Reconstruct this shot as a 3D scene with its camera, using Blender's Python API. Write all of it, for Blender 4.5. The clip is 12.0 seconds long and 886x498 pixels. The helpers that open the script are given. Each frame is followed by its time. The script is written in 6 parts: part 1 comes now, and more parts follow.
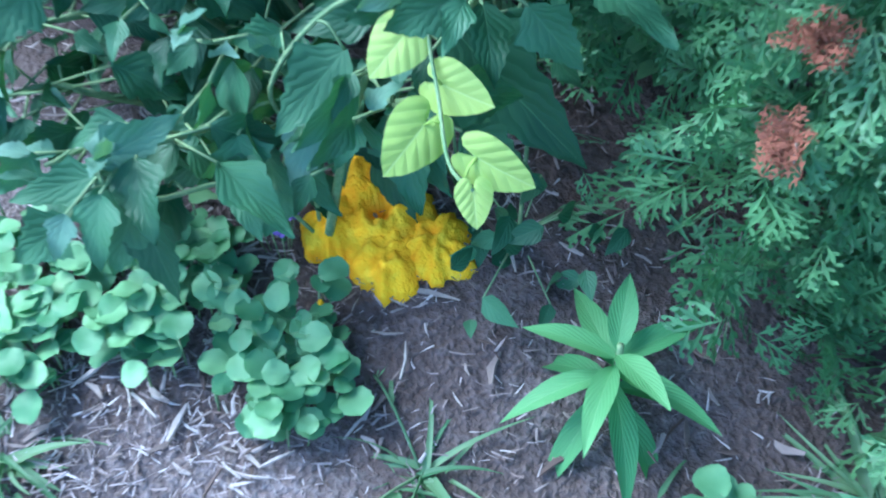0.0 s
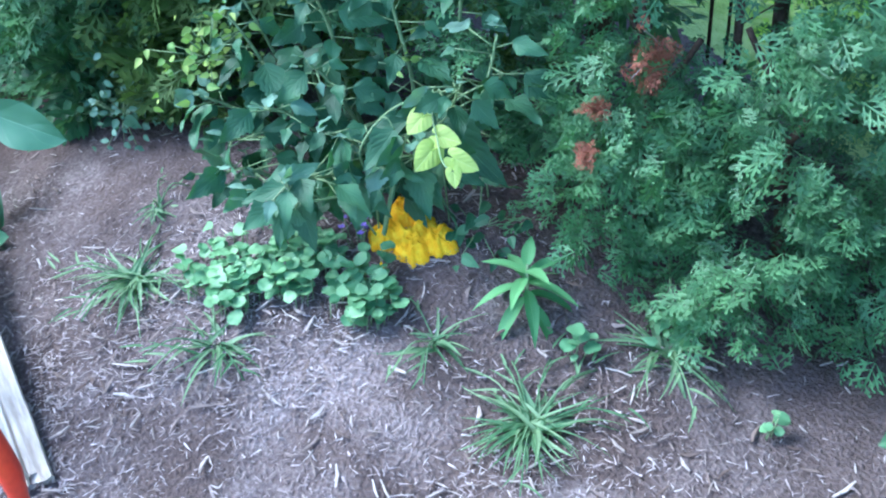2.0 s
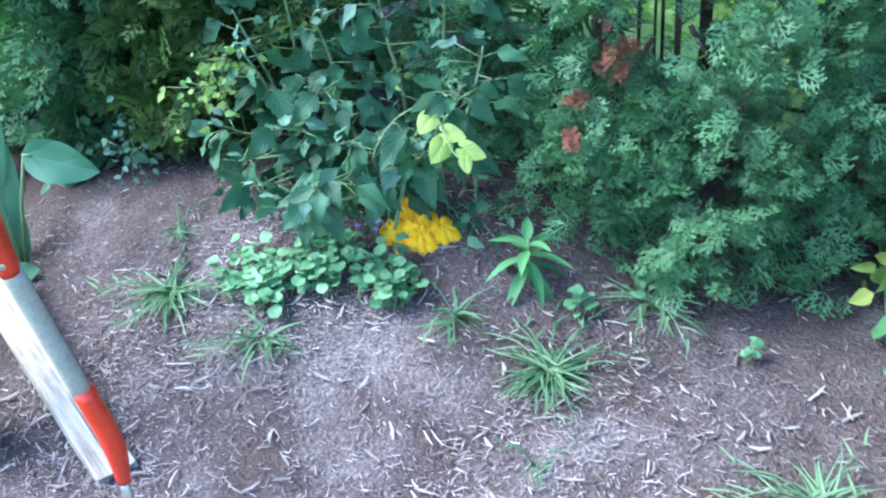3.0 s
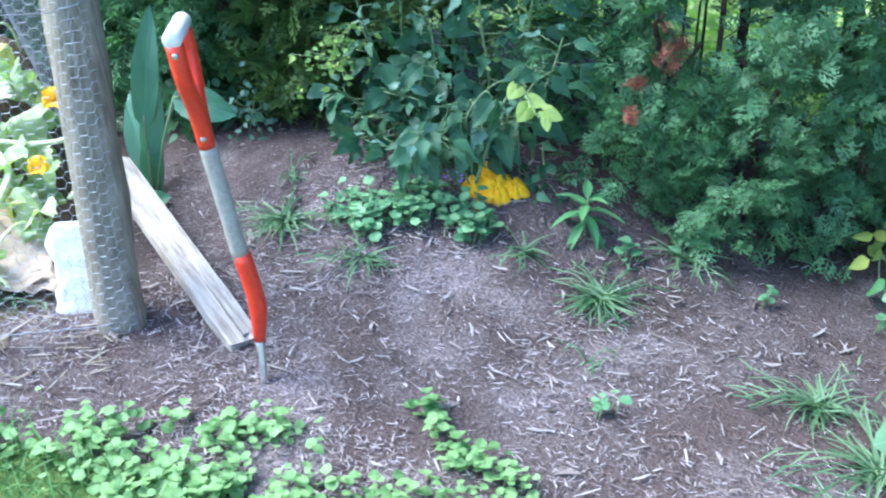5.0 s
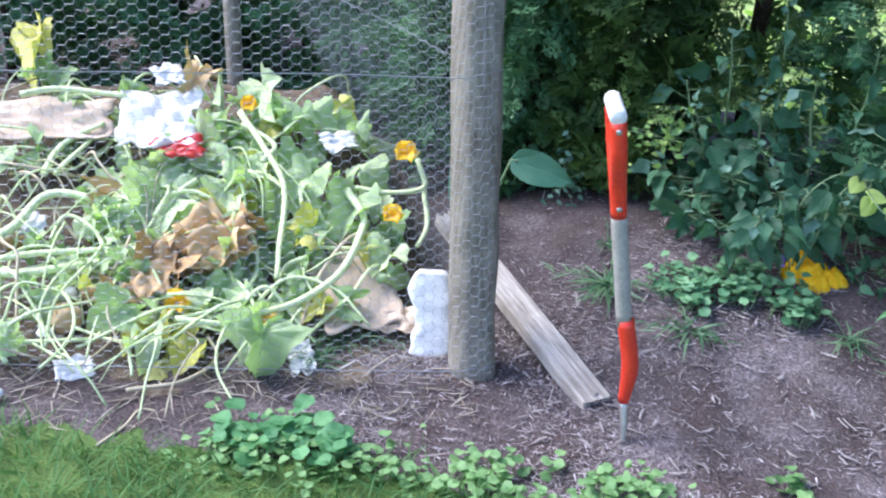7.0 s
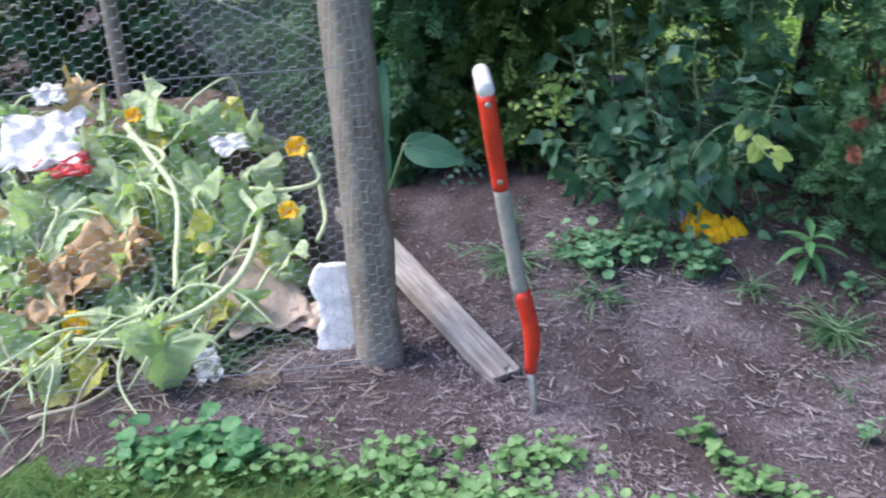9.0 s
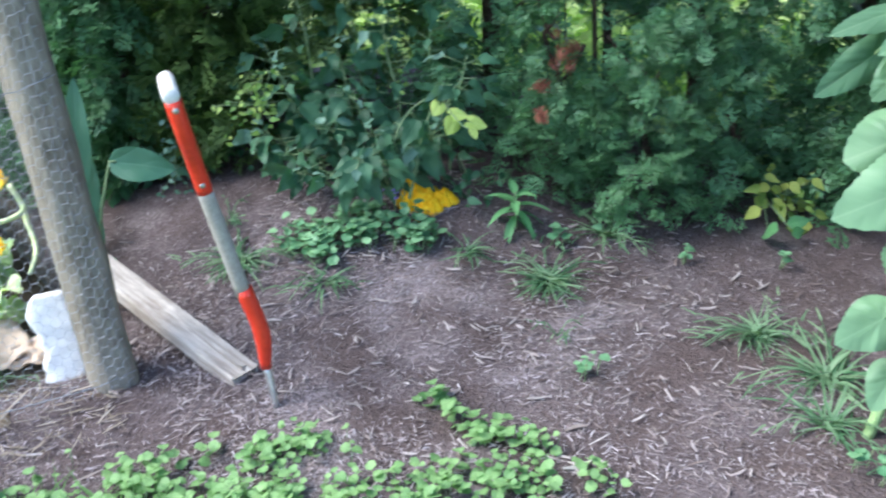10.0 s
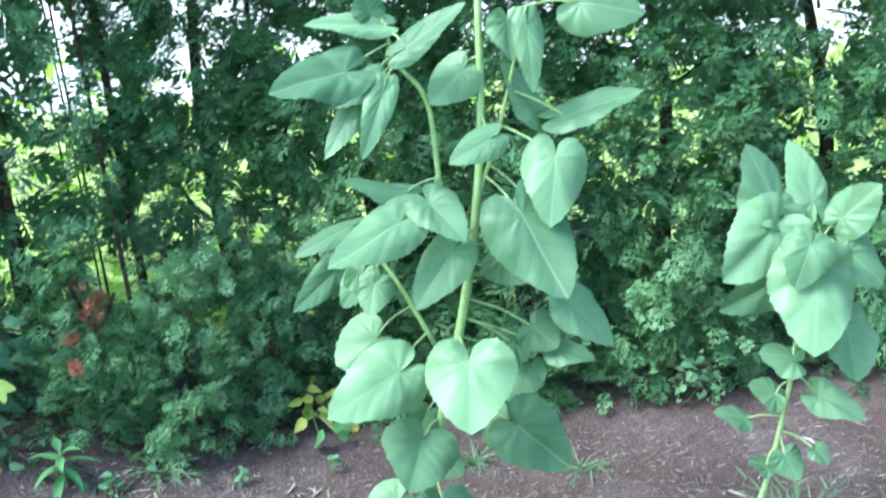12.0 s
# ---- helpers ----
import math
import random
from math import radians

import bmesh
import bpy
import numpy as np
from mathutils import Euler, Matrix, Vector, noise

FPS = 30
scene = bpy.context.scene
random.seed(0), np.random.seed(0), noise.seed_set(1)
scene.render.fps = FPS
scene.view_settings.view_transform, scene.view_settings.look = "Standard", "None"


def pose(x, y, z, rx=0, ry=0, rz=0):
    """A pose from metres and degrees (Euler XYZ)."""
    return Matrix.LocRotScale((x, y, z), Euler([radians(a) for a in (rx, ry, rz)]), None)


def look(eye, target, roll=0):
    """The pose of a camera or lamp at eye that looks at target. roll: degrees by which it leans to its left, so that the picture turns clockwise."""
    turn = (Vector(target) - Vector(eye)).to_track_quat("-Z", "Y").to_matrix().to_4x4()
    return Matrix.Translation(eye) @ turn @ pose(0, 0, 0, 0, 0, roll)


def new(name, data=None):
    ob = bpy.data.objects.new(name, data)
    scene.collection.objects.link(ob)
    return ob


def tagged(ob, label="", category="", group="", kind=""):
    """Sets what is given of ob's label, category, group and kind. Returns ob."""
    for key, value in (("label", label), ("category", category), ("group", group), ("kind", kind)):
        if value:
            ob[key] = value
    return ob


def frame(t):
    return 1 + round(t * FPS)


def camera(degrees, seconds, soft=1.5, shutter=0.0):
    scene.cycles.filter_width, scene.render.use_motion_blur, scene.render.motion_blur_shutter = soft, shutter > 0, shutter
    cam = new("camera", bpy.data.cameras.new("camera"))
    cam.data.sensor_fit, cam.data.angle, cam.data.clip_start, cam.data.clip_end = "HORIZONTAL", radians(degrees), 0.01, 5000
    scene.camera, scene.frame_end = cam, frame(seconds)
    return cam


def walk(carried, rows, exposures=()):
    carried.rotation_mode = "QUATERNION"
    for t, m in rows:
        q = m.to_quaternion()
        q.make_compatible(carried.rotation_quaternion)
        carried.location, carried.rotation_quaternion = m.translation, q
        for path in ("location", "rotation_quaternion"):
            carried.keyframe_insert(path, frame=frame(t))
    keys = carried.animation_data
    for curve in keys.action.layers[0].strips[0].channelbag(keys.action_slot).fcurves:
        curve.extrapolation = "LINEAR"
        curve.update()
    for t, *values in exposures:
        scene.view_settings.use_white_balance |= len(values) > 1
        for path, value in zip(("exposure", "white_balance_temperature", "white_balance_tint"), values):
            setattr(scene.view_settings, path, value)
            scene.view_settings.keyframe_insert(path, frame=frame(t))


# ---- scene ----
cam = camera(45, 12.0, 2.1, 0.25)
PATH = [
    (0, (0.512, -0.327, 0.899), (-0.51, 0.445, -0.637), -3.9),
    (0.5, (0.644, -0.537, 1.128), (-0.348, 0.335, -0.374), -0.6),
    (1, (0.837, -0.798, 1.238), (-0.169, 0.197, -0.175), -3.0),
    (1.5, (1.053, -0.859, 1.274), (-0.092, 0.192, 0.014), -2.8),
    (2, (1.249, -0.945, 1.275), (-0.012, 0.072, 0.103), -4.5),
    (2.5, (1.322, -1.086, 1.29), (0.051, -0.011, 0.181), -6.0),
    (3, (1.302, -1.332, 1.322), (0.15, -0.11, 0.236), -5.5),
    (3.2, (1.279, -1.419, 1.34), (0.188, -0.146, 0.249), -4.7),
    (4.8, (1.548, -1.815, 1.278), (0.377, -0.517, 0.307), -1.3),
    (5, (1.517, -1.867, 1.275), (0.325, -0.568, 0.331), -0.3),
    (5.5, (1.406, -2.056, 1.267), (0.285, -0.679, 0.346), -1.4),
    (6, (1.286, -2.221, 1.262), (0.175, -0.828, 0.353), -0.3),
    (6.5, (1.186, -2.316, 1.303), (-0.021, -0.98, 0.433), 4.6),
    (6.7, (1.159, -2.369, 1.325), (-0.118, -1.094, 0.463), 4.8),
    (8.3, (1.193, -2.378, 1.332), (-0.213, -1.221, 0.503), 1.3),
    (8.5, (1.197, -2.367, 1.332), (-0.164, -1.166, 0.493), 1.9),
    (9, (1.245, -2.279, 1.316), (-0.024, -0.997, 0.453), -1.9),
    (9.5, (1.302, -2.231, 1.321), (0.187, -0.83, 0.43), -3.8),
    (10, (1.348, -2.267, 1.321), (0.441, -0.724, 0.429), -4.5),
    (10.5, (1.345, -2.298, 1.282), (0.713, -0.587, 0.463), -4.6),
    (11, (1.437, -2.276, 1.255), (0.982, -0.482, 0.498), -4.9),
    (11.5, (1.539, -2.293, 1.288), (1.193, -0.448, 0.598), -5.9),
    (12, (1.619, -2.309, 1.334), (1.339, -0.406, 0.785), -6.3),
]
LIGHT = [(0, 2.15, 4750, 1), (1, 2.26, 4900, 4), (2.5, 2.36, 5100, 6), (5.5, 2.0, 5300, 8), (6.5, 1.75, 5450, 13), (8.5, 1.1, 5800, 23), (9.5, 1.4, 5800, 14), (10.5, 1.92, 5750, 6), (12, 2.2, 5650, 1)]
walk(cam, [(t, look(eye, target, roll)) for t, eye, target, roll in PATH], LIGHT)

# ---- daylight: soft open shade under a bright sky ----
world = bpy.data.worlds.new("sky")
scene.world = world
world.use_nodes = True
wn = world.node_tree.nodes
sky = wn.new("ShaderNodeTexSky")
sky.sky_type = "NISHITA"
sky.sun_disc = False
sky.sun_elevation, sky.sun_rotation = radians(51), radians(239)
sky.air_density, sky.dust_density = 1.0, 2.0
wn["Background"].inputs["Strength"].default_value = 0.13
world.node_tree.links.new(sky.outputs[0], wn["Background"].inputs["Color"])
sun_data = bpy.data.lights.new("sun", "SUN")
sun_data.energy, sun_data.angle, sun_data.color = 2.1, radians(35), (1.0, 0.95, 0.88)
sun = new("sun", sun_data)
sun.matrix_world = look((-3.7, -2.2, 5.3), (0, 0, 0))

# ---- materials ----


def node_material(name, rough=0.6, spec=0.3):
    m = bpy.data.materials.new(name)
    m.use_nodes = True
    b = m.node_tree.nodes["Principled BSDF"]
    b.inputs["Roughness"].default_value = rough
    b.inputs["Specular IOR Level"].default_value = spec
    return m, m.node_tree, b


def ramp(nt, source, stops):
    r = nt.nodes.new("ShaderNodeValToRGB")
    el = r.color_ramp.elements
    while len(el) < len(stops):
        el.new(0.5)
    for e, (p, c) in zip(el, stops):
        e.position, e.color = p, (*c, 1)
    nt.links.new(source, r.inputs[0])
    return r.outputs[0]


def noise_tex(nt, scale, detail=4.0, coord=None, rough=0.55):
    n = nt.nodes.new("ShaderNodeTexNoise")
    n.inputs["Scale"].default_value, n.inputs["Detail"].default_value, n.inputs["Roughness"].default_value = scale, detail, rough
    if coord is None:
        coord = nt.nodes.new("ShaderNodeNewGeometry").outputs["Position"]
    nt.links.new(coord, n.inputs["Vector"])
    return n.outputs["Fac"]


def mixed(nt, fac, a, b, mode="MIX"):
    n = nt.nodes.new("ShaderNodeMix")
    n.data_type, n.blend_type = "RGBA", mode
    for value, socket in ((fac, n.inputs["Factor"]), (a, n.inputs["A"]), (b, n.inputs["B"])):
        if isinstance(value, (float, int)):
            socket.default_value = value
        elif isinstance(value, tuple):
            socket.default_value = (*value, 1)
        else:
            nt.links.new(value, socket)
    return n.outputs["Result"]


def maths(nt, op, a, b=0.0):
    n = nt.nodes.new("ShaderNodeMath")
    n.operation = op
    for value, socket in ((a, n.inputs[0]), (b, n.inputs[1])):
        if isinstance(value, (float, int)):
            socket.default_value = value
        else:
            nt.links.new(value, socket)
    return n.outputs[0]


def bumped(nt, b, height, strength=0.3, distance=0.003):
    n = nt.nodes.new("ShaderNodeBump")
    n.inputs["Strength"].default_value, n.inputs["Distance"].default_value = strength, distance
    nt.links.new(height, n.inputs["Height"])
    nt.links.new(n.outputs[0], b.inputs["Normal"])


def plain(name, stops, scale=40, rough=0.7, spec=0.3, bump=0.2, metal=0.0, fine=4.0):
    """A surface whose colour wanders between the stops at two sizes of grain."""
    m, nt, b = node_material(name, rough, spec)
    coarse, grain = noise_tex(nt, scale), noise_tex(nt, scale * fine)
    both = maths(nt, "ADD", maths(nt, "MULTIPLY", coarse, 0.6), maths(nt, "MULTIPLY", grain, 0.4))
    nt.links.new(ramp(nt, both, stops), b.inputs["Base Color"])
    b.inputs["Metallic"].default_value = metal
    bumped(nt, b, grain, bump)
    return m


def leafy(name, dark, light, vein=None, island=False, rough=0.5, glow=0.35, spots=None, veins=9.0, spec=0.3, wander=12.0, relief=0.2):
    """A leaf blade: two greens, veins along the blade's own map, light passing through it."""
    m, nt, b = node_material(name, rough, spec)
    if island:
        own = nt.nodes.new("ShaderNodeNewGeometry").outputs["Random Per Island"]
    else:
        own = nt.nodes.new("ShaderNodeObjectInfo").outputs["Random"]
    wide = noise_tex(nt, wander)
    fac = maths(nt, "ADD", maths(nt, "MULTIPLY", own, 0.2 if island else 0.6), maths(nt, "MULTIPLY", wide, 0.8 if island else 0.4))
    colour = ramp(nt, fac, [(0.2, dark), (0.8, light)])
    if spots:
        colour = mixed(nt, ramp(nt, noise_tex(nt, 60.0), [(0.62, (0, 0, 0)), (0.7, (0.8, 0.8, 0.8))]), colour, spots)
    if vein:
        uv = nt.nodes.new("ShaderNodeUVMap")
        sep = nt.nodes.new("ShaderNodeSeparateXYZ")
        nt.links.new(uv.outputs[0], sep.inputs[0])
        off = maths(nt, "ABSOLUTE", maths(nt, "SUBTRACT", sep.outputs[1], 0.5))
        rib = maths(nt, "MULTIPLY", maths(nt, "LESS_THAN", off, 0.011), 0.35)
        side = maths(nt, "ABSOLUTE", maths(nt, "SINE", maths(nt, "MULTIPLY", maths(nt, "SUBTRACT", sep.outputs[0], maths(nt, "MULTIPLY", off, 0.9)), veins * 3.14159)))
        branch = maths(nt, "LESS_THAN", side, 0.09)
        mask = maths(nt, "MAXIMUM", rib, maths(nt, "MULTIPLY", branch, 0.09))
        colour = mixed(nt, mask, colour, vein)
        soft = maths(nt, "MINIMUM", maths(nt, "MULTIPLY", side, 1.5), maths(nt, "MULTIPLY", off, 14.0))
        bumped(nt, b, maths(nt, "ADD", soft, maths(nt, "MULTIPLY", noise_tex(nt, 90, 3), 0.6)), relief, 0.003)
    nt.links.new(colour, b.inputs["Base Color"])
    tr = nt.nodes.new("ShaderNodeBsdfTranslucent")
    nt.links.new(mixed(nt, 1.0, colour, (1.0, 1.25, 0.5), "MULTIPLY"), tr.inputs[0])
    mx = nt.nodes.new("ShaderNodeMixShader")
    mx.inputs[0].default_value = glow
    nt.links.new(b.outputs[0], mx.inputs[1])
    nt.links.new(tr.outputs[0], mx.inputs[2])
    nt.links.new(mx.outputs[0], nt.nodes["Material Output"].inputs[0])
    return m


GREEN_CEDAR = leafy("cedar_green", (0.03, 0.085, 0.038), (0.18, 0.375, 0.17), island=True, rough=0.45, glow=0.2, spec=0.4, wander=16.0)
GREEN_CEDAR_YELLOW = leafy("cedar_yellow_green", (0.035, 0.075, 0.02), (0.15, 0.24, 0.065), island=True, rough=0.55, glow=0.22)
CEDAR_DEAD = leafy("cedar_dead", (0.12, 0.04, 0.025), (0.42, 0.17, 0.11), island=True, rough=0.8, glow=0.1)
PALETWIG = plain("bare_grey_twig", [(0.3, (0.26, 0.21, 0.18)), (0.7, (0.46, 0.41, 0.36))], 60, 0.9, 0.1, 0.3)
BARK = plain("cedar_bark", [(0.3, (0.03, 0.02, 0.016)), (0.7, (0.14, 0.1, 0.075))], 30, 0.95, 0.1, 0.8)
GREEN_WEED = leafy("weed_leaf_dark", (0.022, 0.072, 0.034), (0.085, 0.2, 0.105), (0.13, 0.25, 0.14), island=False, rough=0.48, glow=0.2, veins=6, spec=0.3)
GREEN_WEED_PALE = leafy("weed_leaf_pale", (0.09, 0.2, 0.135), (0.2, 0.33, 0.25), (0.32, 0.45, 0.34), island=False, rough=0.6, glow=0.25, veins=6)
LIME = leafy("lime_leaf", (0.4, 0.55, 0.13), (0.58, 0.7, 0.22), (0.68, 0.78, 0.4), rough=0.5, glow=0.35, veins=5)
SUNLEAF = leafy("sunflower_leaf", (0.075, 0.17, 0.09), (0.2, 0.355, 0.195), (0.28, 0.43, 0.26), rough=0.46, glow=0.3, veins=6, wander=18, spec=0.38, relief=0.15)
SUNSTEM = plain("sunflower_stem", [(0.3, (0.2, 0.34, 0.12)), (0.7, (0.36, 0.5, 0.23))], 60, 0.6, 0.3, 0.2)
ROUND = leafy("round_leaf", (0.09, 0.23, 0.11), (0.24, 0.43, 0.22), rough=0.5, glow=0.2, wander=40)
YELLOWISH = leafy("yellowing_weed_leaf", (0.15, 0.27, 0.06), (0.38, 0.43, 0.1), (0.42, 0.48, 0.2), rough=0.6, glow=0.25)
LANCE = leafy("lance_leaf", (0.08, 0.23, 0.09), (0.17, 0.38, 0.15), (0.28, 0.48, 0.24), rough=0.5, glow=0.25, veins=9)
GRASS = leafy("grass_blade", (0.075, 0.175, 0.085), (0.23, 0.35, 0.2), island=False, rough=0.5, glow=0.3)
BROADLEAF = leafy("broad_leaf", (0.06, 0.17, 0.1), (0.14, 0.3, 0.19), (0.2, 0.35, 0.24), rough=0.35, glow=0.2, veins=2, spec=0.45)
PALEGREEN = leafy("pale_green_leaf", (0.13, 0.27, 0.07), (0.4, 0.53, 0.15), rough=0.5, glow=0.3)
LAWN = leafy("lawn_blade", (0.05, 0.13, 0.03), (0.15, 0.29, 0.09), island=True, rough=0.55, glow=0.3)

# ---- mesh helpers ----


def ground_height(x, y):
    rise = 0.17 * math.tanh(3.65 * math.exp(-((x + 0.5) ** 2 + (y - 0.5) ** 2) / 0.36))
    return rise - 0.045 * max(-0.5, min(x, 1.4))


class Pile:
    """Collects alike pieces into one mesh."""

    def __init__(self):
        self.v, self.f, self.uv, self.n = [], [], [], 0

    def add(self, shape, mats):
        v, f, uv = shape
        mats = np.asarray(mats, dtype=float).reshape(-1, 4, 4)
        k, nv = len(mats), len(v)
        out = np.einsum("kij,nj->kni", mats[:, :3, :3], v) + mats[:, None, :3, 3]
        self.v.append(out.reshape(-1, 3))
        self.f.append((f[None] + (self.n + np.arange(k) * nv)[:, None, None]).reshape(-1, 4))
        self.uv.append(np.tile(uv, (k, 1)))
        self.n += k * nv
        return self

    def mesh(self, name, material, smooth=True):
        return quads(name, np.concatenate(self.v), np.concatenate(self.f), np.concatenate(self.uv), material, smooth)


def quads(name, v, f, uv, material, smooth=True):
    me = bpy.data.meshes.new(name)
    me.vertices.add(len(v))
    me.vertices.foreach_set("co", np.ascontiguousarray(v, dtype=np.float32).ravel())
    tri = f[:, 2] == f[:, 3]
    size = np.where(tri, 3, 4)
    flat = f[np.stack([np.ones_like(tri), np.ones_like(tri), np.ones_like(tri), ~tri], 1).astype(bool)]
    me.loops.add(len(flat))
    me.loops.foreach_set("vertex_index", flat.astype(np.int32))
    me.polygons.add(len(f))
    me.polygons.foreach_set("loop_start", np.r_[0, np.cumsum(size)[:-1]].astype(np.int32))
    me.polygons.foreach_set("loop_total", size.astype(np.int32))
    me.polygons.foreach_set("use_smooth", np.full(len(f), smooth))
    layer = me.uv_layers.new(name="UVMap")
    layer.data.foreach_set("uv", np.ascontiguousarray(uv[flat], dtype=np.float32).ravel())
    me.materials.append(material)
    me.update(calc_edges=True)
    return me


def part_mesh(name, me, parent=None, label=""):
    ob = new(name, me)
    if parent is not None:
        ob.parent = parent
    if label:
        ob["label"] = label
    return ob


def part(name, bm, material, parent, label=""):
    me = bpy.data.meshes.new(name)
    bmesh.ops.recalc_face_normals(bm, faces=bm.faces)
    bm.to_mesh(me)
    bm.free()
    for p in me.polygons:
        p.use_smooth = True
    me.materials.append(material)
    return part_mesh(name, me, parent, label)


def thing(name, place, label, category, group="", kind=""):
    ob = new(name)
    ob.location = place
    return tagged(ob, label, category, group, kind)


def blade(length, width, profile="ovate", n=8, cup=0.15, droop=0.25, teeth=0.0, wave=0.0, notch=0.0, twist=0.0, seed=0):
    """A leaf along +y from the origin, face up: vertices, quads, map."""
    rng = random.Random(seed)
    v, uv, f = [], [], []
    cols = (-1.0, -0.5, 0.0, 0.5, 1.0)
    for i in range(n + 1):
        u = i / n
        if profile == "ovate":
            w = (math.sin(math.pi * u ** 0.62) ** 0.85) * (1 - 0.25 * u)
        elif profile == "heart":
            w = min(1.0, (u * 6.0) ** 0.55) * (1 - u) ** 0.8 * (1 + 0.6 * u)
        elif profile == "weed":
            w = min(1.0, (u * 4.0) ** 0.75) * (1 - u ** 1.4) ** 0.9 * (1.12 if 0.2 < u < 0.36 else 1.0)
        elif profile == "lance":
            w = math.sin(math.pi * u ** 0.8) ** 0.9
        elif profile == "round":
            w = math.sqrt(max(0.0, 1 - (2 * u - 1) ** 2))
        elif profile == "dock":
            w = math.sin(math.pi * (0.06 + 0.94 * u) ** 0.85) ** 0.7
        else:
            w = (1 - u) ** 0.7 * min(1.0, 0.6 + u * 3)
        w *= 0.5 * width
        if i in (0, n):
            w = max(w * 0.2, width * 0.012)
        if teeth and 0 < i < n:
            w *= 1 + teeth * (1 if i % 2 else -1) * (0.7 + 0.6 * rng.random())
        for c in cols:
            x = c * w
            back = notch * length * (abs(c) ** 1.4) * max(0.0, 1 - u * 3.0)
            y = u * length - back - droop * length * 0.15 * u * u
            z = cup * abs(c) * w - droop * length * u * u + wave * width * math.sin(u * 9 + c * 2 + seed) * abs(c)
            a = twist * u
            v.append((x * math.cos(a) - z * math.sin(a), y, z * math.cos(a) + x * math.sin(a)))
            uv.append((u, 0.5 + 0.5 * c))
    m = len(cols)
    for i in range(n):
        for j in range(m - 1):
            a = i * m + j
            f.append((a, a + 1, a + m + 1, a + m))
    return np.array(v), np.array(f), np.array(uv)


def tube(points, radii, sides=8):
    """A round stem through the points: vertices, quads, map."""
    pts = [Vector(p) for p in points]
    v, f, uv = [], [], []
    side = Vector((1, 0, 0))
    for i, p in enumerate(pts):
        d = (pts[min(i + 1, len(pts) - 1)] - pts[max(i - 1, 0)]).normalized()
        side = (side - d * side.dot(d))
        side = side.normalized() if side.length > 1e-4 else d.orthogonal().normalized()
        other = d.cross(side)
        r = radii[i] if hasattr(radii, "__len__") else radii
        for k in range(sides):
            a = 2 * math.pi * k / sides
            v.append(p + (side * math.cos(a) + other * math.sin(a)) * r)
            uv.append((i / len(pts), k / sides))
    for i in range(len(pts) - 1):
        for k in range(sides):
            a, b = i * sides + k, i * sides + (k + 1) % sides
            f.append((a, b, b + sides, a + sides))
    for end, p in ((0, pts[0]), (len(pts) - 1, pts[-1])):
        c = len(v)
        v.append(p)
        uv.append((end / len(pts), 0.5))
        for k in range(sides):
            a, b = end * sides + k, end * sides + (k + 1) % sides
            f.append((a, b, c, c) if end else (b, a, c, c))
    return np.array([tuple(q) for q in v]), np.array(f), np.array(uv)


def curve_points(ends, n=8):
    """A smooth line through a few points."""
    p = [Vector(e) for e in ends]
    p = [p[0] * 2 - p[1]] + p + [p[-1] * 2 - p[-2]]
    out = []
    for i in range(1, len(p) - 2):
        for k in range(n):
            t = k / n
            a, b, c, d = p[i - 1], p[i], p[i + 1], p[i + 2]
            out.append(0.5 * (2 * b + (c - a) * t + (2 * a - 5 * b + 4 * c - d) * t * t + (3 * b - a - 3 * c + d) * t ** 3))
    return out + [p[-2]]


def aim(base, tip, roll=0.0, up=(0, 0, 1)):
    """The pose whose +y runs from base to tip, with its face turned towards up."""
    d = (Vector(tip) - Vector(base)).normalized()
    x = d.cross(Vector(up))
    x = x.normalized() if x.length > 1e-3 else Vector((1, 0, 0))
    z = x.cross(d)
    return Matrix.Translation(base) @ Matrix((x, d, z)).transposed().to_4x4() @ Matrix.Rotation(roll, 4, "Y")


def heart_blade(length, width, cup=0.2, droop=0.1, teeth=0.03, wave=0.04, seed=0, lobes=0.0, spokes=30, rings=4):
    """A heart-shaped leaf whose stalk joins at the origin, between two rounded lobes, with its tip at +y."""
    rng = random.Random(seed)
    keys = ((0, 1.0), (0.22, 0.86), (0.5, 0.68), (0.9, 0.56), (1.4, 0.51), (1.9, 0.48), (2.35, 0.45), (2.75, 0.38), (2.98, 0.24), (3.1416, 0.05))
    v, uv, f = [(0.0, 0.0, 0.0)], [(0.22, 0.5)], []
    for k in range(spokes + 1):
        a = math.pi * (2 * k / spokes - 1)
        for (p, r0), (q, r1) in zip(keys, keys[1:]):
            if abs(a) <= q + 1e-6:
                r = r0 + (r1 - r0) * (abs(a) - p) / (q - p)
                break
        if 0.15 < abs(a) < 2.9:
            r *= 1 + teeth * (1 if k % 2 else -1) * (0.6 + 0.8 * rng.random()) + lobes * math.cos(a * 5)
        for i in range(1, rings + 1):
            s = i / rings
            x, y = math.sin(a) * r * s * width, math.cos(a) * r * s * length
            z = cup * abs(x) - droop * length * (y / length) ** 2 - 0.12 * width * (x / width) ** 2 * 4 + wave * width * s * s * math.sin(a * 3 + seed * 1.7) + 0.25 * wave * width * s * math.sin(a * 9 + seed)
            v.append((x, y, z))
            uv.append((0.25 + 0.75 * y / length, 0.5 + 0.45 * x / (0.52 * width)))
    for k in range(spokes):
        a, b = 1 + k * rings, 1 + (k + 1) * rings
        f.append((0, b, a, a))
        for i in range(rings - 1):
            f.append((a + i, b + i, b + i + 1, a + i + 1))
    return np.array(v), np.array(f), np.array(uv)


ONE = np.eye(4)


